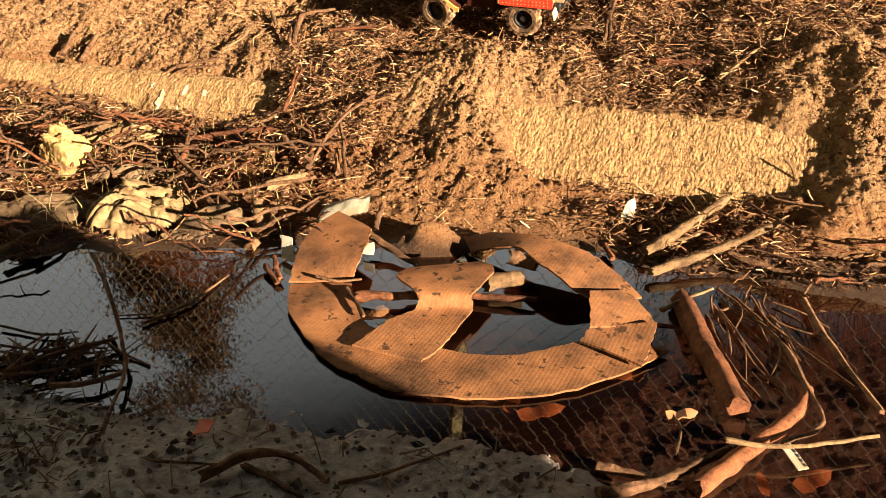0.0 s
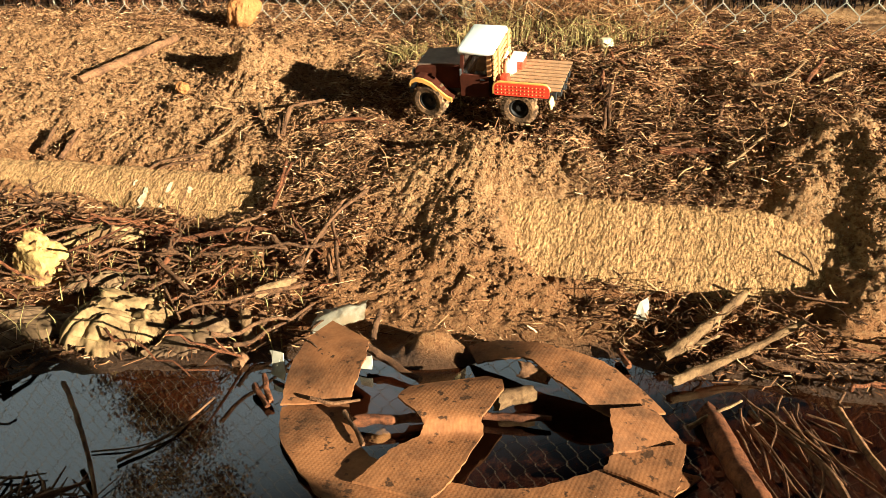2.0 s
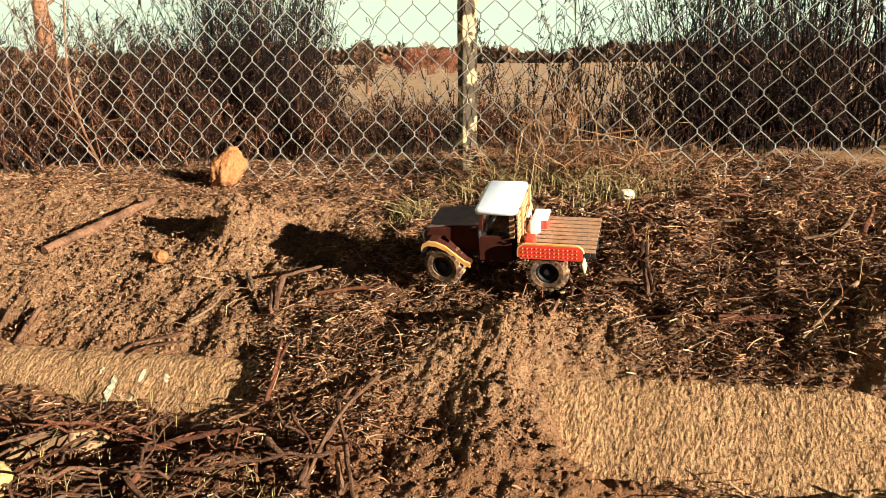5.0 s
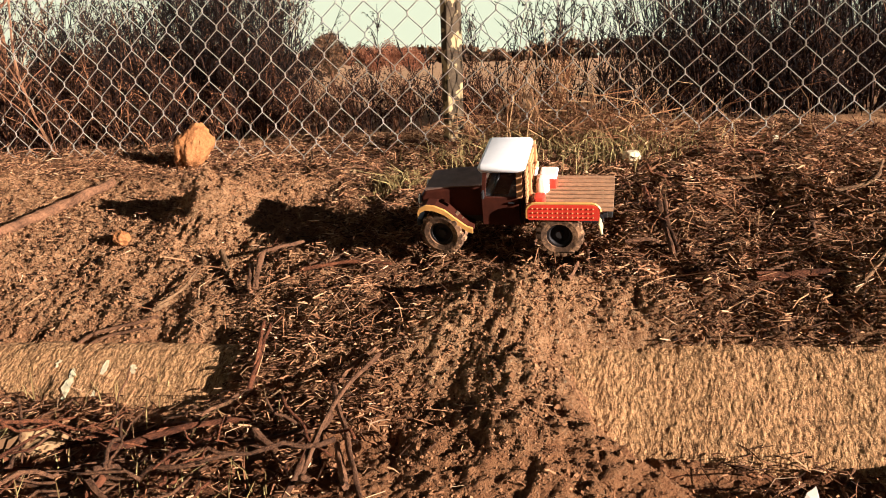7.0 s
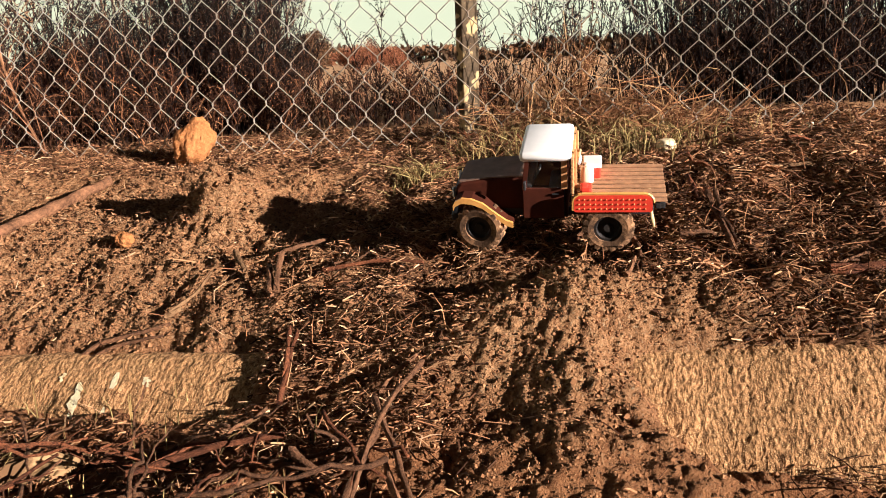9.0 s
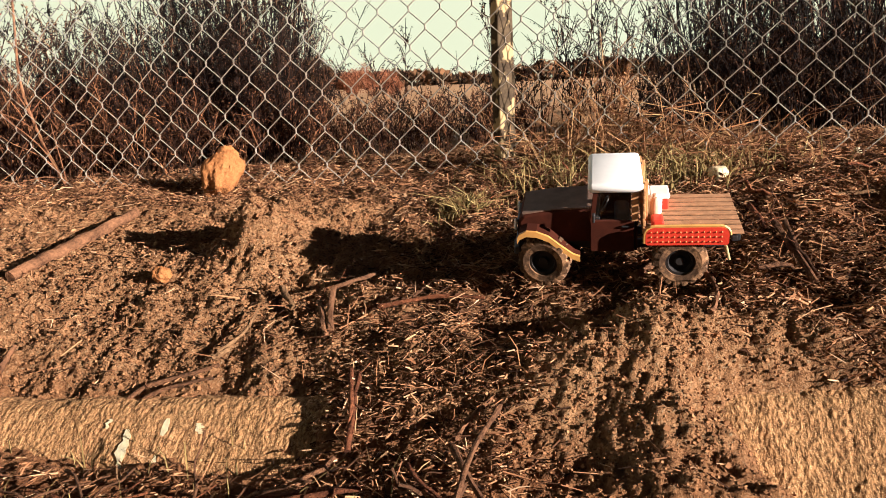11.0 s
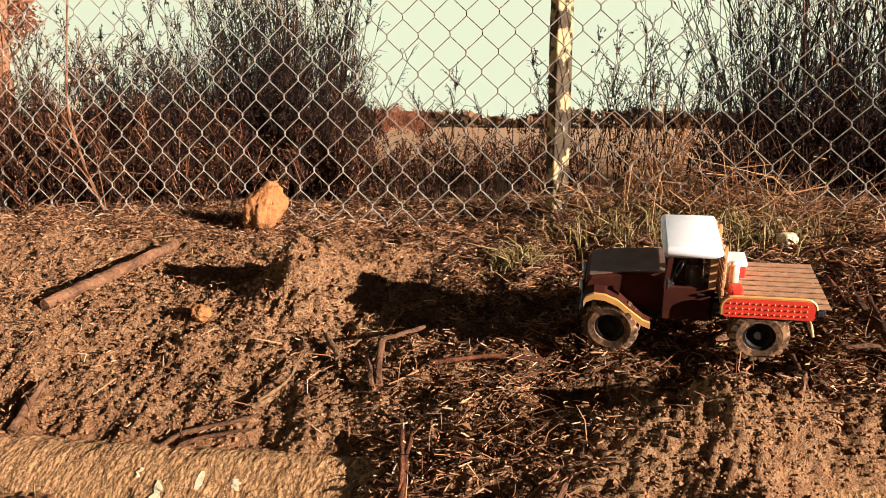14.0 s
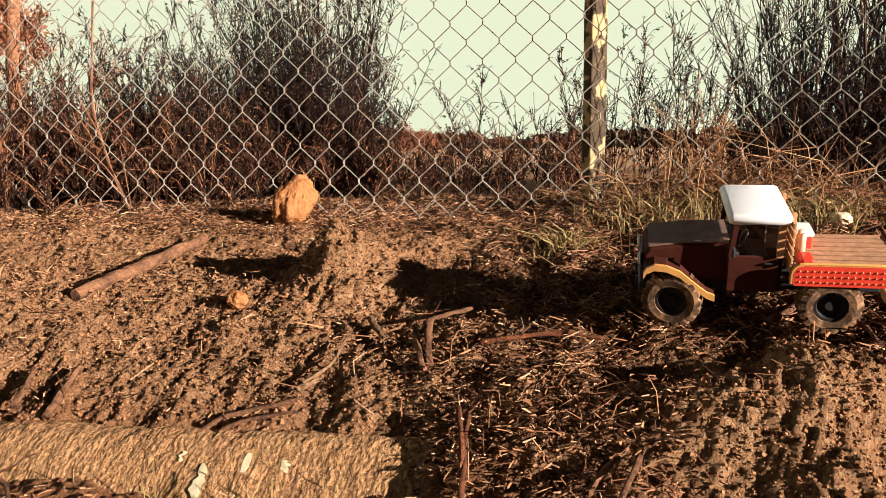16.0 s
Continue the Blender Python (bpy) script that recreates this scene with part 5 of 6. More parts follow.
def build_board():
    bm = bmesh.new()
    a, b = Vector((-0.735, 1.760, 0)), Vector((-0.605, 2.030, 0))
    n = 22
    rows = []
    for i in range(n + 1):
        p = a.lerp(b, i / n)
        side = Vector((b.y - a.y, a.x - b.x, 0)).normalized()
        w = 0.0105 - 0.003 * i / n
        z = ground_z_coarse(a.x, a.y) * (1 - i / n) + ground_z_coarse(b.x, b.y) * i / n + 0.010
        row = []
        for k, (o, dz) in enumerate(((-1, 0.000), (-0.7, 0.006), (0.1, 0.008), (0.8, 0.004), (1, -0.003), (0.6, -0.009), (-0.6, -0.009))):
            q = p + side * o * w + Vector((0, 0, z + dz))
            row.append(bm.verts.new(q + noise.noise_vector(q * 55) * 0.003 + noise.noise_vector(q * 140) * 0.0015))
        rows.append(row)
    for r0, r1 in zip(rows, rows[1:]):
        for k in range(7):
            bm.faces.new((r0[k], r0[(k + 1) % 7], r1[(k + 1) % 7], r1[k]))
    bm.faces.new(rows[0])
    bm.faces.new(rows[-1][::-1])
    bmesh.ops.recalc_face_normals(bm, faces=bm.faces)
    tagged(mesh_object("split_branch", bm, BARK), "split pale branch lying on bare soil by the fence", "branch")


build_board()


# ---- stones, clods and rags ----
def lumpy(name, x, y, sx, sy, sz, mat, label, category, seed, sink=0.15, rough=0.22, sub=4, group="", turn=0.0, freq=1.8, boxy=0.0):
    bm = bmesh.new()
    bmesh.ops.create_icosphere(bm, subdivisions=sub, radius=1.0)
    off = Vector((seed * 7.3, seed * 3.1, seed))
    for v in bm.verts:
        d = v.co.normalized()
        k = 1 + rough * noise.noise(d * freq + off) + rough * 0.5 * noise.noise(d * freq * 2.7 + off) + rough * 0.22 * noise.noise(d * freq * 8 + off)
        k += rough * 0.16 * noise.noise(d * freq * 19 + off)
        k /= max(abs(d.x), abs(d.y), abs(d.z)) ** boxy
        v.co = Vector((d.x * sx, d.y * sy, d.z * sz)) * k
    ob = mesh_object(name, bm, mat)
    ob.location, ob.rotation_euler = (x, y, ground_z(x, y) + sz * (1 - sink * 2)), (0, 0, radians(turn))
    return tagged(ob, label, category, group)


CLOD = earthy("clod_earth", (0.11, 0.044, 0.013), (0.34, 0.140, 0.040), (0.46, 0.205, 0.064), 1.4, 0.95, 0.004, 0.9)
STONE = plain("pale_stone", (0.62, 0.51, 0.29), 0.85, 0.0, 0.08, 60, 0.0012)
lumpy("earth_clod", -0.455, 2.10, 0.034, 0.032, 0.048, CLOD, "large orange-brown clod of earth against the fence", "clod", 3, 0.12, 0.24, 5, "", 0, 1.5, 0.2).rotation_euler.y = radians(28)
lumpy("stone", 0.347, 1.668, 0.0145, 0.012, 0.0115, STONE, "small pale angular stone on the debris", "stone", 5, 0.12, 0.12, 3, "", 20, 1.8, 0.6)
lumpy("earth_clod", -0.50, 1.685, 0.014, 0.013, 0.012, CLOD, "small rounded brown clod of earth", "clod", 8, 0.15, 0.25, 4)
lumpy("stone", 0.66, 1.78, 0.010, 0.009, 0.010, STONE, "small pale stone under the fence", "stone", 9, 0.15, 0.25, 3)
lumpy("submerged_stone", -0.062, 0.762, 0.013, 0.011, 0.010, STONE, "pale stone lying in shallow water", "stone", 12, 0.1, 0.2, 4)


def rag(x, y, sx, sy, high, mat, label, seed, turn=0.0, name="rag"):
    """A crumpled piece of cloth: a sheet thrown down in creased folds, with a ragged outline."""
    n = 84
    c, s = math.cos(radians(turn)), math.sin(radians(turn))
    A, B = np.meshgrid(np.linspace(-1, 1, n + 1), np.linspace(-1, 1, n + 1), indexing="ij")
    ang = np.arctan2(B, A)
    edge = 0.80 + 0.30 * gnoise(np.cos(ang) * 1.7 + 5, np.sin(ang) * 1.7 + seed * 3.3, 71) + 0.10 * gnoise(np.cos(ang) * 6, np.sin(ang) * 6 + seed, 72)
    r = np.hypot(A, B)
    px, py = A * sx, B * sy
    # folds run in a direction that drifts over the cloth
    k = 1 / 0.055
    wx, wy = px * k + 0.7 * gnoise(px * k * 0.7, py * k * 0.7, 73 + seed), py * k + 0.7 * gnoise(px * k * 0.7, py * k * 0.7, 83 + seed)
    crease = lambda f, g, q: np.clip(1 - 2.6 * np.abs(gnoise(wx * f + seed, wy * g, q + seed)), 0, 1)
    puff = lambda f, g, q: np.sqrt(np.abs(gnoise(wx * f + seed, wy * g, q + seed)))
    dome = np.clip(1 - (r / edge) ** 2, 0, 1)
    mass = np.clip(0.55 + 1.0 * gnoise(px * 16 + seed, py * 16, 90 + seed), 0, 1.2)
    h = high * (0.60 * mass * dome ** 0.6 + dome ** 0.35 * (0.62 * puff(0.7, 1.3, 100) + 0.44 * puff(2.0, 3.2, 110) + 0.10 * crease(4.0, 6.0, 120))) + 0.002
    ox, oy = 0.010 * gnoise(wx * 0.8, wy * 0.8, 130 + seed) * dome, 0.010 * gnoise(wx * 0.8, wy * 0.8, 140 + seed) * dome
    X, Y = x + c * px - s * py + ox, y + s * px + c * py + oy
    Zr = np.maximum(0.0, height(X, Y, False)) + h
    bm = bmesh.new()
    grid = {(i, j): bm.verts.new((X[i, j], Y[i, j], Zr[i, j])) for i in range(n + 1) for j in range(n + 1) if r[i, j] < edge[i, j]}
    for i, j in grid:
        q = [grid.get(e) for e in ((i, j), (i + 1, j), (i + 1, j + 1), (i, j + 1))]
        if all(q):
            bm.faces.new(q)
    bmesh.ops.delete(bm, geom=[v for v in bm.verts if not v.link_faces], context="VERTS")
    bmesh.ops.solidify(bm, geom=list(bm.faces), thickness=0.0015)
    return tagged(mesh_object(name, bm, mat), label, name.replace("_", " "))


CLOTH = plain("pale_cloth", (0.25, 0.155, 0.064), 0.9, 0.0, 0.35, 75, 0.0010, (0.11, 0.060, 0.024))
DULL_CLOTH = plain("muddy_cloth", (0.15, 0.090, 0.042), 0.9, 0.0, 0.45, 75, 0.0015, (0.085, 0.048, 0.024))
FOAM = plain("yellowed_foam", (0.42, 0.265, 0.085), 0.95, 0.0, 0.25, 130, 0.0030, (0.22, 0.115, 0.04))
WHITE_PAPER = plain("white_scrap", (0.44, 0.375, 0.26), 0.6, 0.0, 0.2, 60, 0.0006, (0.36, 0.26, 0.14))


rag(-0.405, 0.965, 0.078, 0.090, 0.036, CLOTH, "crumpled pale yellow rag at the water's edge", 1, 10)
rag(-0.372, 0.950, 0.040, 0.062, 0.034, CLOTH, "bunched pale rag draped at the water's edge", 7, -20)
rag(-0.296, 0.928, 0.075, 0.034, 0.024, DULL_CLOTH, "twisted grey-brown rag trailing into the water", 2, 32)
rag(-0.545, 0.945, 0.125, 0.066, 0.020, DULL_CLOTH, "flattened muddy rag on the bank", 3, 12)
rag(-0.450, 1.075, 0.070, 0.030, 0.022, DULL_CLOTH, "muddy twisted cloth strip among twigs", 6, 24)
rag(-0.500, 1.215, 0.090, 0.026, 0.030, CLOTH, "pale crumpled cloth strip on the bank", 4, 26)
lumpy("foam_block", -0.555, 1.095, 0.029, 0.020, 0.036, FOAM, "broken yellowish foam block on the bank", "foam block", 21, 0.2, 0.42, 5, "", -25, 0.9, 0.9).rotation_euler.y = radians(24)


def scrap(pts, mat, label, name="paper_scrap", category="paper scrap", thick=0.0015):
    """A small bent sheet from four or more corner points."""
    bm = bmesh.new()
    vs = [bm.verts.new((x, y, max(0.0, ground_z_coarse(x, y)) + dz)) for x, y, dz in pts]
    bm.faces.new(vs)
    bmesh.ops.triangulate(bm, faces=bm.faces)
    bmesh.ops.subdivide_edges(bm, edges=bm.edges, cuts=3)
    for v in bm.verts:
        v.co += noise.noise_vector(v.co * 60) * 0.0025
    bmesh.ops.solidify(bm, geom=list(bm.faces), thickness=thick)
    return tagged(mesh_object(name, bm, mat, None, "", True), label, category)


def build_wrapper():
    """A torn sheet, folded over along its length like a little roof, with a turned-up corner."""
    n, m = 26, 16
    bm = bmesh.new()
    rows = []
    for i in range(n + 1):
        a = 2 * i / n - 1
        row = []
        for j in range(m + 1):
            b = 2 * j / m - 1
            ridge = 0.014 + 0.005 * a - 0.006 * a * a
            p = Vector((0.034 * a + 0.006 * b, 0.019 * b * (1 - 0.25 * a), ridge * (1 - abs(b) ** 1.4) + 0.012 * max(0.0, a) ** 2 * (b > 0) * b))
            torn = 0.15 * noise.noise(Vector((a * 3, j * 0.1, 5)))
            p.y *= 1 + torn
            row.append(bm.verts.new(p + noise.noise_vector(p * 60) * 0.003 + noise.noise_vector(p * 150) * 0.001))
        rows.append(row)
    for r0, r1 in zip(rows, rows[1:]):
        for j in range(m):
            bm.faces.new((r0[j], r0[j + 1], r1[j + 1], r1[j]))
    bmesh.ops.solidify(bm, geom=list(bm.faces), thickness=0.0012)
    ob = mesh_object("paper_wrapper", bm, WHITE_PAPER)
    ob.matrix_basis = pose(-0.118, 0.962, 0.020, 6, -8, 8)
    tagged(ob, "torn folded white paper wrapper behind the cardboard", "paper")


build_wrapper()
scrap([(-0.188, 0.855, 0.004), (-0.172, 0.845, 0.004), (-0.176, 0.865, 0.026), (-0.190, 0.872, 0.026)], WHITE_PAPER, "torn white plastic scrap beside the cardboard")
scrap([(0.252, 0.958, 0.004), (0.268, 0.953, 0.002), (0.272, 0.960, 0.014), (0.268, 0.966, 0.026), (0.260, 0.964, 0.022)], WHITE_PAPER, "upright torn white scrap on the dark bank")
scrap([(-0.090, 0.866, 0.006), (-0.074, 0.862, 0.006), (-0.074, 0.866, 0.022), (-0.088, 0.870, 0.020)], WHITE_PAPER, "small white label under the cardboard")
LEAF_RED = plain("red_leaf", (0.55, 0.09, 0.03), 0.7, 0.0, 0.2, 80, 0.0004)
scrap([(-0.204, 0.522, 0.003), (-0.190, 0.520, 0.008), (-0.187, 0.532, 0.013), (-0.199, 0.535, 0.012)], LEAF_RED, "bright orange-red leaf on wet mud", "leaf", "leaf")
LEAF_BROWN = plain("wet_brown_leaf", (0.33, 0.13, 0.045), 0.6, 0.0, 0.25, 80, 0.0006)
for lx, ly, lz, ls, la in ((0.190, 0.640, -0.006, 0.020, 0), (0.105, 0.585, -0.012, 0.024, 20), (0.08, 0.600, -0.014, 0.018, 70), (0.115, 0.745, -0.008, 0.024, 10), (0.33, 0.500, -0.008, 0.022, 30), (0.285, 0.495, -0.008, 0.014, 80), (0.235, 0.574, 0.004, 0.016, 15)):
    bm = bmesh.new()
    vs = []
    for k in range(14):
        a = 2 * math.pi * k / 14
        r = ls * (0.8 + 0.25 * math.cos(2 * a) + 0.10 * math.cos(5 * a))
        vs.append(bm.verts.new((r * math.cos(a), 0.62 * r * math.sin(a), 0.002 * math.sin(3 * a))))
    bm.faces.new(vs)
    bmesh.ops.triangulate(bm, faces=bm.faces)
    bmesh.ops.solidify(bm, geom=list(bm.faces), thickness=0.001)
    leaf = mesh_object("leaf", bm, LEAF_BROWN)
    leaf.matrix_basis = pose(lx, ly, lz, 4, 3, la)
    tagged(leaf, "soaked orange-brown leaf in the puddle", "leaf", "leaves in the puddle")


def build_tag():
    tag = thing("paper_tag", "small white paper tag hanging on a twig", "tag", pose(0.321, 0.523, 0.002, 8, 0, 14))
    part("slip", boxed(0, 0, 0, 0.011, 0.030, 0.0012, 0.0003), WHITE_PAPER, tag)
    for k in range(5):
        part("print_bar", boxed(0.0035, -0.011 + 0.0052 * k, 0.0009, 0.0022, 0.0030, 0.0006), BLACK, tag, "dark unreadable print")


build_tag()


# ---- loose litter: twigs, chips, crumbs, grass ----
def scatter(n, rng, inside, lo, hi):
    """Points in a box of the plan, kept by a chance that inside() gives."""
    out = []
    while len(out) < n:
        X = rng.uniform(lo[0], hi[0], 4000)
        Y = rng.uniform(lo[1], hi[1], 4000)
        keep = rng.uniform(0, 1, 4000) < inside(X, Y)
        out.extend(zip(X[keep], Y[keep]))
    return np.array(out[:n])


def lying(points, rng, lengths, radius, lift, tilt=0.25, curl=0.10):
    rows = []
    zs = height(points[:, 0], points[:, 1])
    for (x, y), z in zip(points, zs):
        L = lengths(rng)
        a = rng.uniform(0, 2 * math.pi)
        e = rng.normal(0, tilt)
        d = np.array([math.cos(a) * math.cos(e), math.sin(a) * math.cos(e), math.sin(e)])
        s = np.array([-math.sin(a), math.cos(a), 0.0])
        r = radius(rng)
        c = np.array([x, y, max(z, 0.0) + r * 0.6 + abs(rng.normal(0, lift))])
        b = rng.normal(0, curl) * L
        rows.append(([c - d * L / 2, c + s * b + np.array([0, 0, abs(b) * 0.4]), c + d * L / 2], (r, r * 0.9, r * 0.45)))
    return rows


def stuff(name, rows, mat, label, category, sides=3):
    V, Fc = blades(rows, sides)
    ob = from_arrays(name, V, Fc, mat, None, False)
    return tagged(ob, label, category, "", "stuff")


nr = np.random.default_rng(7)
LO, HI = (-1.20, 0.80), (0.95, 2.35)
stuff("twig_litter", lying(scatter(56000, nr, field_density, LO, HI), nr, lambda g: min(0.05, g.lognormal(-4.55, 0.55)), lambda g: g.uniform(0.0004, 0.0012), 0.006, 0.35, 0.20), LITTER, "dense brown litter of small twigs and straw", "twig litter")


def flakes(n, rng, inside, lo, hi, name, label, mat=LITTER, big=1.0):
    """Curled scraps of dead leaf and bark, each bent along its middle."""
    pts = scatter(n, rng, inside, lo, hi)
    L, W = big * np.minimum(0.022, rng.lognormal(-4.72, 0.45, n)), rng.uniform(0.22, 0.6, n)
    a, e, r = rng.uniform(0, 6.28, n), rng.normal(0, 0.45, n), rng.normal(0, 0.6, n)
    d = np.stack([np.cos(a) * np.cos(e), np.sin(a) * np.cos(e), np.sin(e)], -1)
    s = np.stack([-np.sin(a) * np.cos(r), np.cos(a) * np.cos(r), np.sin(r)], -1)
    up = np.cross(d, s)
    c = np.stack([pts[:, 0], pts[:, 1], np.maximum(0.0, height(pts[:, 0], pts[:, 1])) + np.abs(rng.normal(0, 0.003, n)) + 0.0015], -1)
    l, w = (L / 2)[:, None], (L * W / 2)[:, None]
    bend = (L * rng.uniform(-0.25, 0.25, n))[:, None]
    V = np.stack([c - d * l, c - s * w + up * bend, c + d * l * 0.25 + s * w * 0.1, c + s * w + up * bend, c + d * l], 1)
    b = np.arange(n)[:, None] * 5
    Fc = np.concatenate([b + np.array(t) for t in ((0, 1, 2), (0, 2, 3), (1, 4, 2), (2, 4, 3))])
    return tagged(from_arrays(name, V.reshape(-1, 3), Fc.tolist(), mat, None, False), label, "wood chips", "", "stuff")


stuff("loose_fibre", lying(scatter(5200, nr, field_density, LO, HI), nr, lambda g: g.uniform(0.015, 0.055), lambda g: g.uniform(0.0003, 0.0007), 0.010, 0.5, 0.30), LITTER, "thin curled fibres and stalks over the litter", "stalks")
flakes(34000, nr, lambda x, y: field_density(x, y) * smooth(1.10, 1.2, SU * x + CU * y), LO, HI, "wood_chips", "brown leaf fragments and bark chips on the soil", LITTER, 0.72)


def dry_place(x, y):
    """The dry, sunny part of the litter below the fence."""
    v = SU * x + CU * y
    return smooth(1.38, 1.52, v) * smooth(2.15, 2.0, v) * smooth(0.12, 0.24, x) * np.clip(0.6 + 0.9 * gnoise(x * 8, y * 8, 33), 0.1, 1)


flakes(22000, nr, dry_place, LO, HI, "leaf_chips", "fine orange-brown chips of dry leaf", CHIP, 0.75)


def mud_density(x, y):
    return smooth(0.02, -0.02, y - water_near(x)) * smooth(0.3, 0.1, x) * (0.35 + 0.65 * smooth(-0.2, -0.33, x))


stuff("mud_straw", lying(scatter(260, nr, mud_density, (-0.6, 0.36), (0.25, 0.62)), nr, lambda g: min(0.08, g.lognormal(-3.9, 0.5)), lambda g: g.uniform(0.0004, 0.0012), 0.001, 0.10, 0.2), BARK, "sparse dark twigs on wet mud", "twigs")


def heap_density(x, y):
    return bump(x, y, -0.385, 0.632, 0.050, 0.016, 6)


stuff("twig_heap", lying(scatter(85, nr, heap_density, (-0.6, 0.5), (-0.2, 0.75)), nr, lambda g: g.uniform(0.03, 0.09), lambda g: g.uniform(0.0006, 0.0017), 0.005, 0.10), BARK, "heap of dark wet twigs at the water's edge", "twigs", 5)


def left_bank(x, y):
    return smooth(-0.05, 0.03, y - water_far(x)) * smooth(1.06, 1.0, SU * x + CU * y) * smooth(-0.12, -0.22, x)


def branch_place(x, y):
    return left_bank(x, y) * (1 - np.clip(1.3 * bump(x, y, -0.40, 0.96, 0.09, 0.09) + bump(x, y, -0.55, 1.09, 0.06, 0.05) + bump(x, y, -0.55, 0.95, 0.12, 0.05), 0, 1))


def branch_heap(count, inside, lo, hi, lengths, lift, tilt, label, group, seed, name="branch"):
    """Loose branches of a few shapes, each one by itself."""
    rng, g = random.Random(seed), np.random.default_rng(seed)
    shapes = []
    for k in range(9):
        line = [Vector((i / 8 - 0.5, 0.14 * noise.noise(Vector((i * 0.6, k * 5.1, 1))), 0.07 * noise.noise(Vector((i * 0.45, k * 5.1, 7))))) for i in range(9)]
        r = 0.014 + 0.012 * rng.random()
        bm = tube(bmesh.new(), line, [r * (1 - 0.055 * i) * (1 + 0.3 * noise.noise(Vector((i * 1.3, k, 3)))) for i in range(9)], 7, 0.15, rng)
        if k % 3 == 0:
            p = line[3 + k % 4]
            tube(bm, [p, p + Vector((0.10, 0.08, 0.04)), p + Vector((0.2, 0.19, 0.06))], [r * 0.6, r * 0.45, r * 0.25], 6, 0.1, rng)
        me = bpy.data.meshes.new(name)
        bm.to_mesh(me)
        bm.free()
        me.materials.append(BARK if k % 3 else RED_WOOD)
        me.shade_smooth()
        shapes.append(me)
    for x, y in scatter(count, g, inside, lo, hi):
        L = g.uniform(*lengths)
        ob = new(name, shapes[g.integers(9)])
        z = max(0.0, ground_z_coarse(x, y)) + abs(g.normal(0, lift)) + 0.003
        ob.matrix_basis = pose(x, y, z, g.uniform(0, 360), math.degrees(g.normal(0, tilt)), g.uniform(0, 360)) @ Matrix.Diagonal((L, min(L, 0.12), min(L, 0.12), 1))
        tagged(ob, label, name, group)


branch_heap(150, branch_place, (-0.75, 0.82), (-0.1, 1.35), (0.06, 0.17), 0.026, 0.30, "brown bent branch in a heap on the bank", "branches heaped on the bank", 3)
branch_heap(45, lambda x, y: smooth(0.0, 0.05, y - water_far(x)) * smooth(1.07, 1.0, SU * x + CU * y) * smooth(0.2, 0.3, x), (0.2, 0.72), (0.75, 1.08), (0.05, 0.13), 0.008, 0.15, "dark bent branch on the muddy bank", "branches on the muddy bank", 6)
branch_heap(95, lambda x, y: field_density(x, y) * smooth(1.2, 1.3, SU * x + CU * y), LO, HI, (0.05, 0.15), 0.009, 0.20, "brown bent branch lying in the litter", "branches in the litter", 4)
branch_heap(240, lambda x, y: field_density(x, y) * smooth(1.2, 1.3, SU * x + CU * y), LO, HI, (0.025, 0.07), 0.007, 0.28, "short crooked brown twig in the litter", "twigs in the litter", 9, "twig")


def soil_density(x, y):
    u, v = CU * x - SU * y, SU * x + CU * y
    bare = smooth(1.17, 1.22, v) * smooth(2.0, 1.8, v)
    pile = bump(x, y, 0.08, 1.22, 0.16, 0.12) + bump(x, y, 0.62, 1.07, 0.16, 0.12) + 0.35 * bump(x, y, 0.02, 1.07, 0.18, 0.10) + bump(x, y, -0.32, 1.76, 0.09, 0.10)
    return np.clip(0.55 * bare * smooth(-0.5, -0.8, u) + 0.10 * bare + pile, 0, 1) * (1 - kerb_shown(u) * smooth(1.05, 1.08, v) * smooth(1.2, 1.17, v)) * smooth(0.0, 0.04, y - water_far(x))


def clods(n, rng, inside, lo, hi, size, name, label, mat=CRUMB):
    """Lumps of soil, from crumbs up to the size of a hazelnut."""
    base = np.array([(0, 0, 1), (0.94, 0, 0.33), (-0.47, 0.82, 0.33), (-0.47, -0.82, 0.33), (0.5, 0.75, -0.5), (-0.9, 0, -0.5), (0.5, -0.75, -0.5)])
    faces = np.array([(0, 1, 2), (0, 2, 3), (0, 3, 1), (1, 4, 2), (2, 5, 3), (3, 6, 1), (4, 5, 2), (5, 6, 3), (6, 4, 1)])
    pts = scatter(n, rng, inside, lo, hi)
    z = height(pts[:, 0], pts[:, 1])
    sz = size(rng, n)
    a = rng.uniform(0, 6.28, n)
    q = base[None] * rng.uniform(0.6, 1.35, (n, 7, 3)) * sz[:, None, None]
    c, d = np.cos(a)[:, None], np.sin(a)[:, None]
    V = np.stack([c * q[..., 0] - d * q[..., 1] + pts[:, 0:1], d * q[..., 0] + c * q[..., 1] + pts[:, 1:2], 0.75 * q[..., 2] + (z + 0.15 * sz)[:, None]], -1)
    Fc = (np.arange(n)[:, None, None] * 7 + faces[None]).reshape(-1, 3)
    return tagged(from_arrays(name, V.reshape(-1, 3), Fc.tolist(), mat, None, False), label, "soil clods", "", "stuff")


clods(98000, nr, soil_density, LO, HI, lambda g, k: np.minimum(0.0032, g.lognormal(-6.68, 0.42, k)), "soil_crumbs", "crumbs of dry brown soil")
clods(600, nr, soil_density, LO, HI, lambda g, k: np.minimum(0.0065, g.lognormal(-5.9, 0.30, k)), "soil_clods", "small clods of dry brown soil")
clods(1600, nr, mud_density, (-0.6, 0.36), (0.25, 0.62), lambda g, k: np.minimum(0.006, g.lognormal(-6.1, 0.5, k)), "mud_crumbs", "crumbs of grey-brown mud and grit", MUD_CRUMB)


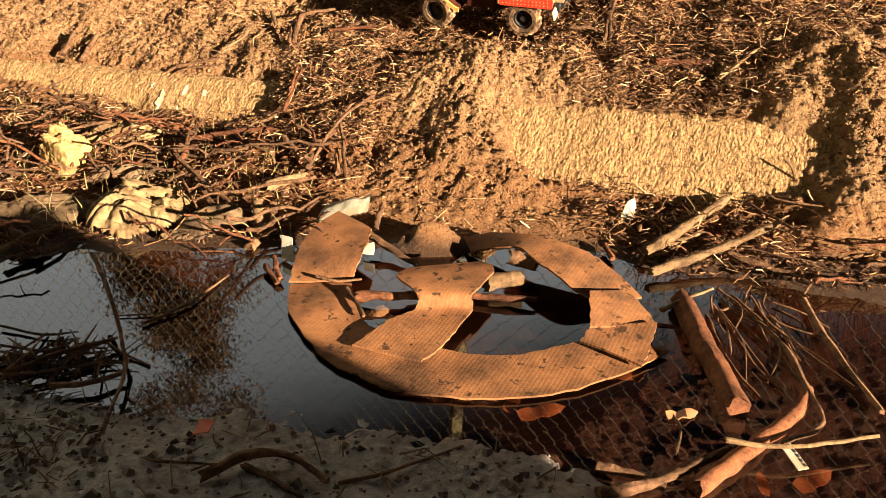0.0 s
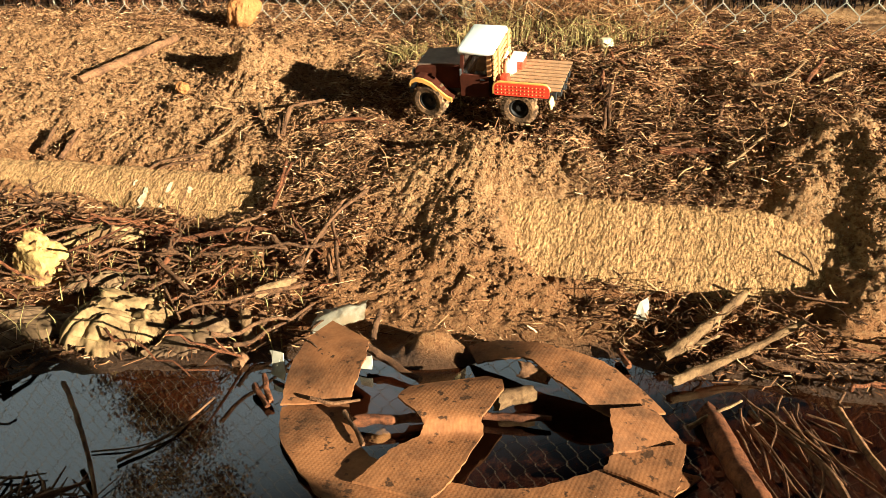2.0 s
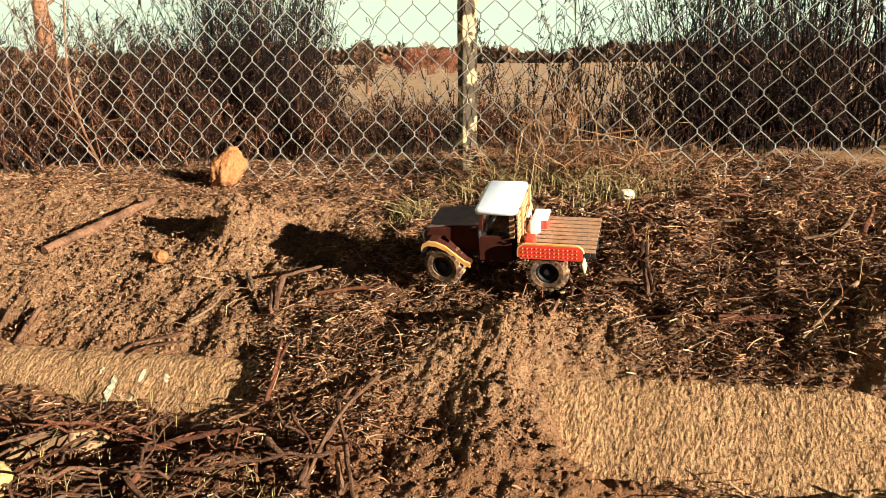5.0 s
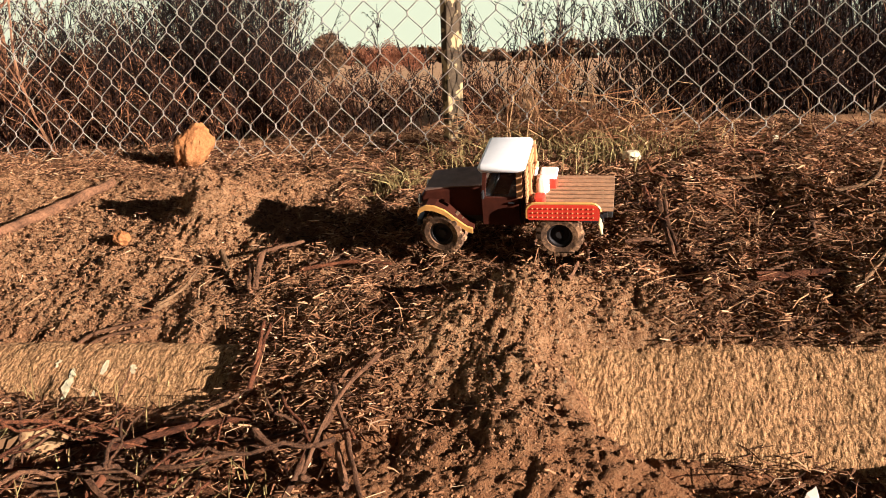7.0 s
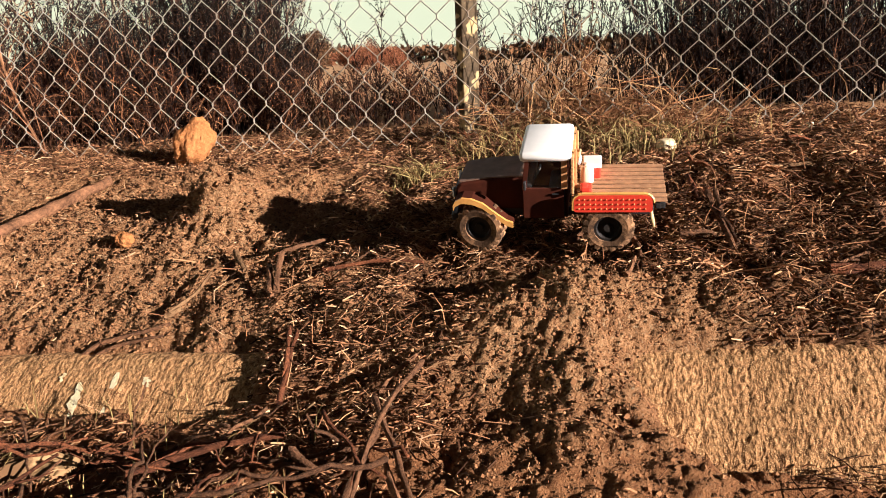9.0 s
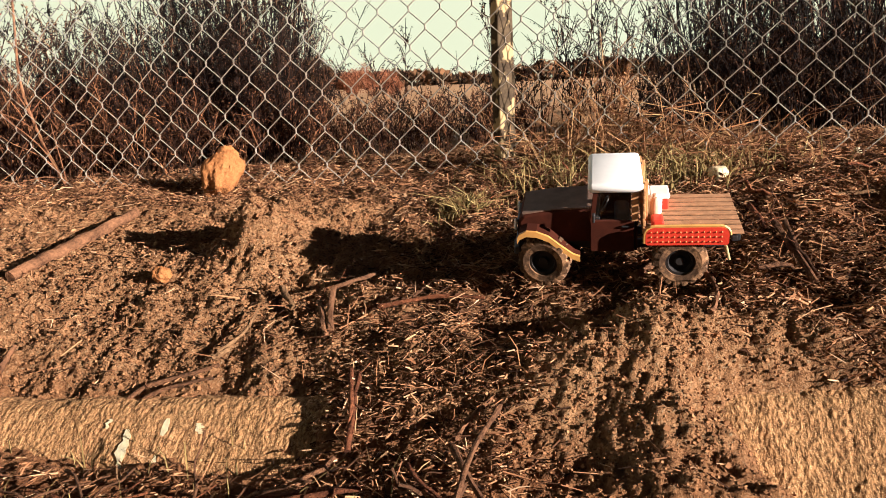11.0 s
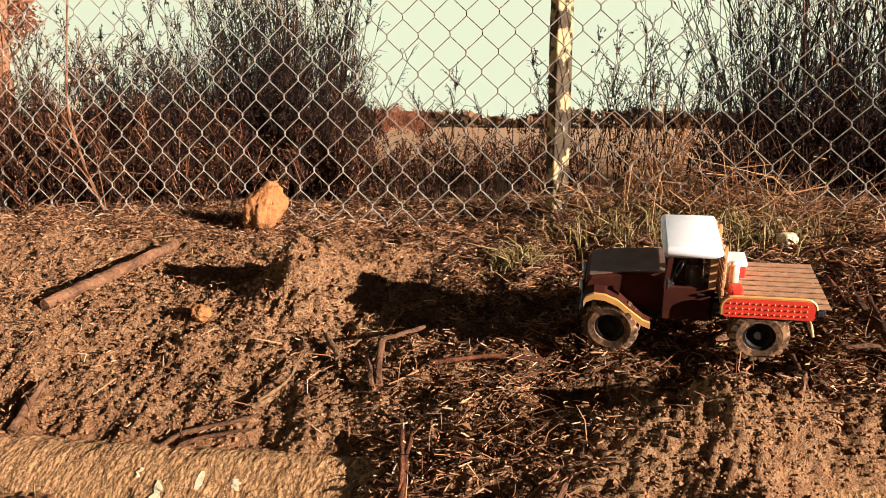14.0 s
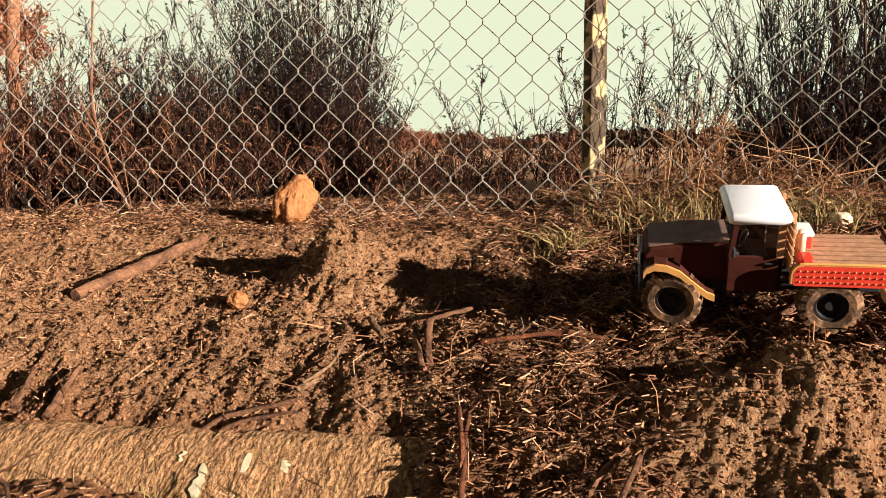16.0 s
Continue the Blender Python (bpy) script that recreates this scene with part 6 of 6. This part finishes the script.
def tufts(n, rng, inside, lo, hi, high, lean, thick, mat, name, label, category):
    pts = scatter(n, rng, inside, lo, hi)
    zs = height(pts[:, 0], pts[:, 1], False)
    rows = []
    for (x, y), z in zip(pts, zs):
        h = high(rng)
        a = rng.uniform(0, 6.28)
        l = abs(rng.normal(0, lean)) * h
        d = np.array([math.cos(a), math.sin(a), 0.0])
        p = np.array([x, y, max(z, 0.0) - 0.002])
        rows.append(([p, p + d * l * 0.3 + np.array([0, 0, h * 0.6]), p + d * l + np.array([0, 0, h * 0.95])], (thick, thick * 0.8, thick * 0.15)))
    return stuff(name, rows, mat, label, category)


def straw_density(x, y):
    return np.clip(bump(x, y, 0.33, 1.90, 0.17, 0.08, -19) + 0.6 * bump(x, y, 0.17, 2.0, 0.07, 0.05), 0, 1)


def green_density(x, y):
    return np.clip(bump(x, y, 0.28, 1.78, 0.15, 0.10, -19) + 0.25 * bump(x, y, 0.1, 1.80, 0.10, 0.08), 0, 1)


tufts(420, nr, straw_density, (-0.05, 1.7), (0.8, 2.2), lambda g: min(0.20, g.lognormal(-2.85, 0.5)), 1.3, 0.0009, STRAW, "dry_grass", "tuft of dry golden grass below the fence", "dry grass")
stuff("fallen_stalks", lying(scatter(420, nr, straw_density, (-0.05, 1.7), (0.8, 2.2)), nr, lambda g: g.uniform(0.04, 0.15), lambda g: g.uniform(0.0006, 0.0012), 0.030, 0.55, 0.25), STRAW, "tangle of bent reddish dry stalks below the fence", "dry stalks")
tufts(650, nr, green_density, (-0.1, 1.6), (0.75, 2.1), lambda g: g.uniform(0.015, 0.055), 0.7, 0.0010, GREEN, "green_grass", "short yellow-green grass on the bank", "grass")
tufts(230, nr, lambda x, y: bump(x, y, -0.040, 1.745, 0.034, 0.020), (-0.15, 1.6), (0.1, 1.85), lambda g: g.uniform(0.012, 0.040), 0.9, 0.0010, GREEN, "green_plant", "low grey-green plant by the truck's bonnet", "plant")
tufts(260, nr, lambda x, y: left_bank(x, y) + 0.6 * bump(x, y, -0.45, 1.33, 0.16, 0.05, -19), (-0.8, 0.9), (-0.1, 1.45), lambda g: g.uniform(0.015, 0.05), 0.6, 0.0008, GREEN, "bank_grass", "thin green blades among the branches", "grass")
tufts(300, nr, lambda x, y: field_density(x, y) * 0.5, LO, HI, lambda g: g.uniform(0.015, 0.05), 0.7, 0.0008, STRAW, "loose_straw", "pale straws standing in the litter", "straw")
tufts(26, nr, mud_density, (-0.6, 0.40), (0.25, 0.62), lambda g: g.uniform(0.02, 0.05), 0.35, 0.0008, GREEN, "mud_shoots", "a few green shoots in wet mud", "shoots")


# ---- brush behind the fence ----
def brush(x, y, rx, ry, high, n, mat, label, seed, twigs=13, name="dry_bush", leaf=True, taper=0.5):
    """Upright dry stems with side twigs and clinging dead leaves."""
    g = np.random.default_rng(seed)
    bush = thing(name, label, "bush", None, "bushes behind the fence")
    stems, small, leaves = [], [], []
    for _ in range(n):
        a, r = g.uniform(0, 6.28), math.sqrt(g.uniform(0, 1))
        bx, by = x + rx * r * math.cos(a), y + ry * r * math.sin(a)
        h = high * g.uniform(0.55, 1.0) * (1 - taper * r ** 2)
        p = np.array([bx, by, ground_z_coarse(bx, by) - 0.01])
        lean = np.array([math.cos(a) * r * 0.16 + g.normal(0, 0.08), math.sin(a) * r * 0.10 + g.normal(0, 0.08), 1.0])
        pts = [p]
        for k in range(5):
            lean = lean + np.append(g.normal(0, 0.11, 2), 0)
            pts.append(pts[-1] + lean / np.linalg.norm(lean) * h / 5)
        rr = 0.0012 + 0.0020 * h
        stems.append((pts, [rr * (1 - 0.16 * k) for k in range(6)]))
        for _ in range(twigs):
            t = g.uniform(0.12, 0.99) * 5
            i = min(4, int(t))
            q = pts[i] + (pts[i + 1] - pts[i]) * (t - i)
            d = np.array([g.normal(0, 0.8), g.normal(0, 0.8), g.uniform(0.5, 2.2)])
            d = d / np.linalg.norm(d)
            L = g.uniform(0.03, 0.12) * (1.15 - t / 8) * max(1.0, 0.55 + 0.6 * high)
            m = q + d * L * 0.5 + np.array([0, 0, g.uniform(-0.006, 0.012)])
            e = q + d * L + np.array([0, 0, g.uniform(-0.02, 0.012)])
            small.append(([q, m, e], (0.0011, 0.0009, 0.0004)))
            if leaf:
                for _ in range(12):
                    c = q + (e - q) * g.uniform(0.1, 1.0)
                    f = np.array([g.normal(0, 0.7), g.normal(0, 0.7), -g.uniform(-0.2, 1.0)])
                    f = f / np.linalg.norm(f) * g.uniform(0.003, 0.009)
                    w = np.cross(f, g.normal(0, 1, 3))
                    w = w / (np.linalg.norm(w) + 1e-9) * g.uniform(0.0009, 0.0020)
                    leaves.extend((c, c + f * 0.5 + w, c + f, c + f * 0.5 - w))
    for nm, rows in (("stem_growth", stems), ("twig_spray", small)):
        V, Fc = blades(rows, 3)
        tagged(from_arrays(nm, V, Fc, mat, bush, False), kind="stuff")
    if leaves:
        tagged(from_arrays("dead_foliage", np.array(leaves), np.arange(len(leaves)).reshape(-1, 4), mat, bush, False), kind="stuff")
    return bush


TALL = "tall dark leafless bush with clinging dead leaves"
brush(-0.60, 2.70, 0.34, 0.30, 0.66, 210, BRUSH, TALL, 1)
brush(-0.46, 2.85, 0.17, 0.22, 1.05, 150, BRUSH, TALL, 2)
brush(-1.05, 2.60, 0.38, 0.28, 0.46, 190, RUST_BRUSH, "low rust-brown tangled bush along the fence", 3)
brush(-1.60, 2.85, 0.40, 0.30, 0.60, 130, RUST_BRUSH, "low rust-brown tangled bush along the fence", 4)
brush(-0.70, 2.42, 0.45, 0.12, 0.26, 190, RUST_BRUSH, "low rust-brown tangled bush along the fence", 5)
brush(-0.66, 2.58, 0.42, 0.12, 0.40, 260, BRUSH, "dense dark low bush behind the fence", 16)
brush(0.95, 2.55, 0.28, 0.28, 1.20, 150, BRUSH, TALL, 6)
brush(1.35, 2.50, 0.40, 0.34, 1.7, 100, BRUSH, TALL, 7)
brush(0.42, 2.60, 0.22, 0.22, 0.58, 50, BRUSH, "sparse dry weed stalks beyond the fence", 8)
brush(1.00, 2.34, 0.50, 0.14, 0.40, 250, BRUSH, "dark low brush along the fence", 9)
brush(-0.08, 2.47, 0.012, 0.012, 0.36, 2, BRUSH, "single tall dry weed beyond the fence", 10, 26, "dry_weed")
brush(0.09, 2.41, 0.03, 0.02, 0.34, 3, BRUSH, "single tall dry weed beyond the fence", 11, 22, "dry_weed")
brush(0.0, 2.50, 0.30, 0.12, 0.20, 120, RUST_BRUSH, "thin dry weeds before the field", 12, 8, "dry_weed")
brush(0.27, 1.99, 0.05, 0.03, 0.26, 9, STRAW, "tall golden dry weed at the fence", 13, 12, "dry_weed", True, 0.2)
brush(1.9, 3.4, 0.8, 0.5, 2.0, 90, BRUSH, TALL, 14)


def vine():
    v = thing("vine", "reddish bare vine climbing the fence", "vine")
    main = spline([(-0.778, 2.280, 0.19), (-0.806, 2.289, 0.247), (-0.832, 2.298, 0.305), (-0.850, 2.303, 0.363), (-0.864, 2.308, 0.42), (-0.868, 2.310, 0.48), (-0.862, 2.308, 0.56), (-0.85, 2.304, 0.75), (-0.86, 2.306, 0.95)], 6)
    part("stem", tube(bmesh.new(), main, [0.0038 - 0.0020 * i / len(main) for i in range(len(main))], 6, 0.1, RNG), RED_STEM, v, "", False)
    for k in range(9):
        p = main[4 + 2 * k]
        d = Vector((RNG.uniform(-1, 1), RNG.uniform(-0.2, 0.1), RNG.uniform(-0.1, 0.8))).normalized()
        ln = [p + d * s * 0.035 + Vector((0, 0, 0.006 * math.sin(s * 1.4))) for s in range(5)]
        part("side_shoot", tube(bmesh.new(), ln, [0.0014, 0.0012, 0.001, 0.0008, 0.0004], 5), RED_STEM, v, "", False)


vine()


# ---- the distance ----
def far_tree(x, y, trunk_h, crown_r, crown_h, mat, label, seed, n=2600, leaf=0.05, name="tree"):
    g = np.random.default_rng(seed)
    z0 = ground_z_coarse(x, y)
    tree = thing(name, label, "tree", pose(x, y, z0), "trees beyond the field")
    bm = bmesh.new()
    top = trunk_h + crown_h * 0.6
    line = [Vector((0.03 * trunk_h * math.sin(k * 1.7 + seed), 0.03 * trunk_h * math.cos(k * 1.3), top * k / 6)) for k in range(7)]
    tube(bm, line, [max(0.02, trunk_h * 0.036) * (1 - 0.13 * k) for k in range(7)], 8)
    for k in range(7):
        a = k * 2.4 + seed
        p = line[2 + k % 4]
        tube(bm, [p, p + Vector((math.cos(a), math.sin(a), 0.7)) * crown_r * 0.4, p + Vector((math.cos(a), math.sin(a), 1.0)) * crown_r * 0.75], [trunk_h * 0.025, trunk_h * 0.016, trunk_h * 0.006], 5)
    part("trunk", bm, BARK, tree, "", False)
    centres = [(g.normal(0, 0.42, 3) * (crown_r, crown_r, crown_h * 0.5) + (0, 0, trunk_h + crown_h * 0.5)) for _ in range(26)]
    V, Fc = [], []
    for _ in range(n):
        c = centres[g.integers(len(centres))] + g.normal(0, 0.16, 3) * crown_r
        a, b = g.normal(0, 1, 3), g.normal(0, 1, 3)
        a, b = a / np.linalg.norm(a) * leaf, b / np.linalg.norm(b) * leaf * 0.6
        k = len(V)
        V.extend([tuple(c - a), tuple(c + b), tuple(c + a), tuple(c - b)])
        Fc.append((k, k + 1, k + 2, k + 3))
    from_arrays("crown", V, Fc, mat, tree, False)
    return tree


RUSSET = island("russet_foliage", [(0.0, (0.12, 0.045, 0.022)), (0.6, (0.27, 0.11, 0.05)), (1.0, (0.40, 0.19, 0.09))])
far_tree(-0.27, 7.0, 0.05, 0.15, 0.36, FAR_LEAF, "dark rounded shrub at the edge of the field", 2, 6500, 0.011)
for tx, ty, tr, th, ts in ((0.22, 14.5, 0.30, 0.50, 1), (0.72, 17.5, 0.36, 0.58, 3), (1.30, 20.5, 0.36, 0.50, 6), (1.95, 24.5, 0.34, 0.42, 7)):
    far_tree(tx, ty, 0.06, tr, th, RUSSET, "russet autumn shrub along the edge of the field", ts, 5500, 0.019)
far_tree(-5.35, 13.2, 3.4, 1.7, 8.2, FAR_LEAF, "tall tree with a bare reddish trunk and olive-brown crown", 4, 34000, 0.042)
far_tree(-8.0, 20.0, 2.0, 0.8, 2.0, RUSSET, "russet slender tree beyond the bushes", 5, 3000, 0.06)


def hedge():
    g = np.random.default_rng(3)
    V, Fc = [], []
    for _ in range(9000):
        x = g.uniform(-60, 70)
        h = 0.9 + 0.8 * float(gnoise(x * 0.13, 0.5, 41)) + 0.4 * float(gnoise(x * 0.6, 0.5, 42))
        c = np.array([x, 75 + g.normal(0, 1.2) - 0.12 * x, 0.25 + g.uniform(0, 1) * max(0.3, h) * 1.5])
        a, b = g.normal(0, 0.22, 3), g.normal(0, 0.16, 3)
        k = len(V)
        V.extend([tuple(c - a), tuple(c + b), tuple(c + a), tuple(c - b)])
        Fc.append((k, k + 1, k + 2, k + 3))
    return tagged(from_arrays("far_hedge", V, Fc, FAR_LEAF, None, False), "long dark hedge along the far edge of the field", "hedge", "", "stuff")


hedge()
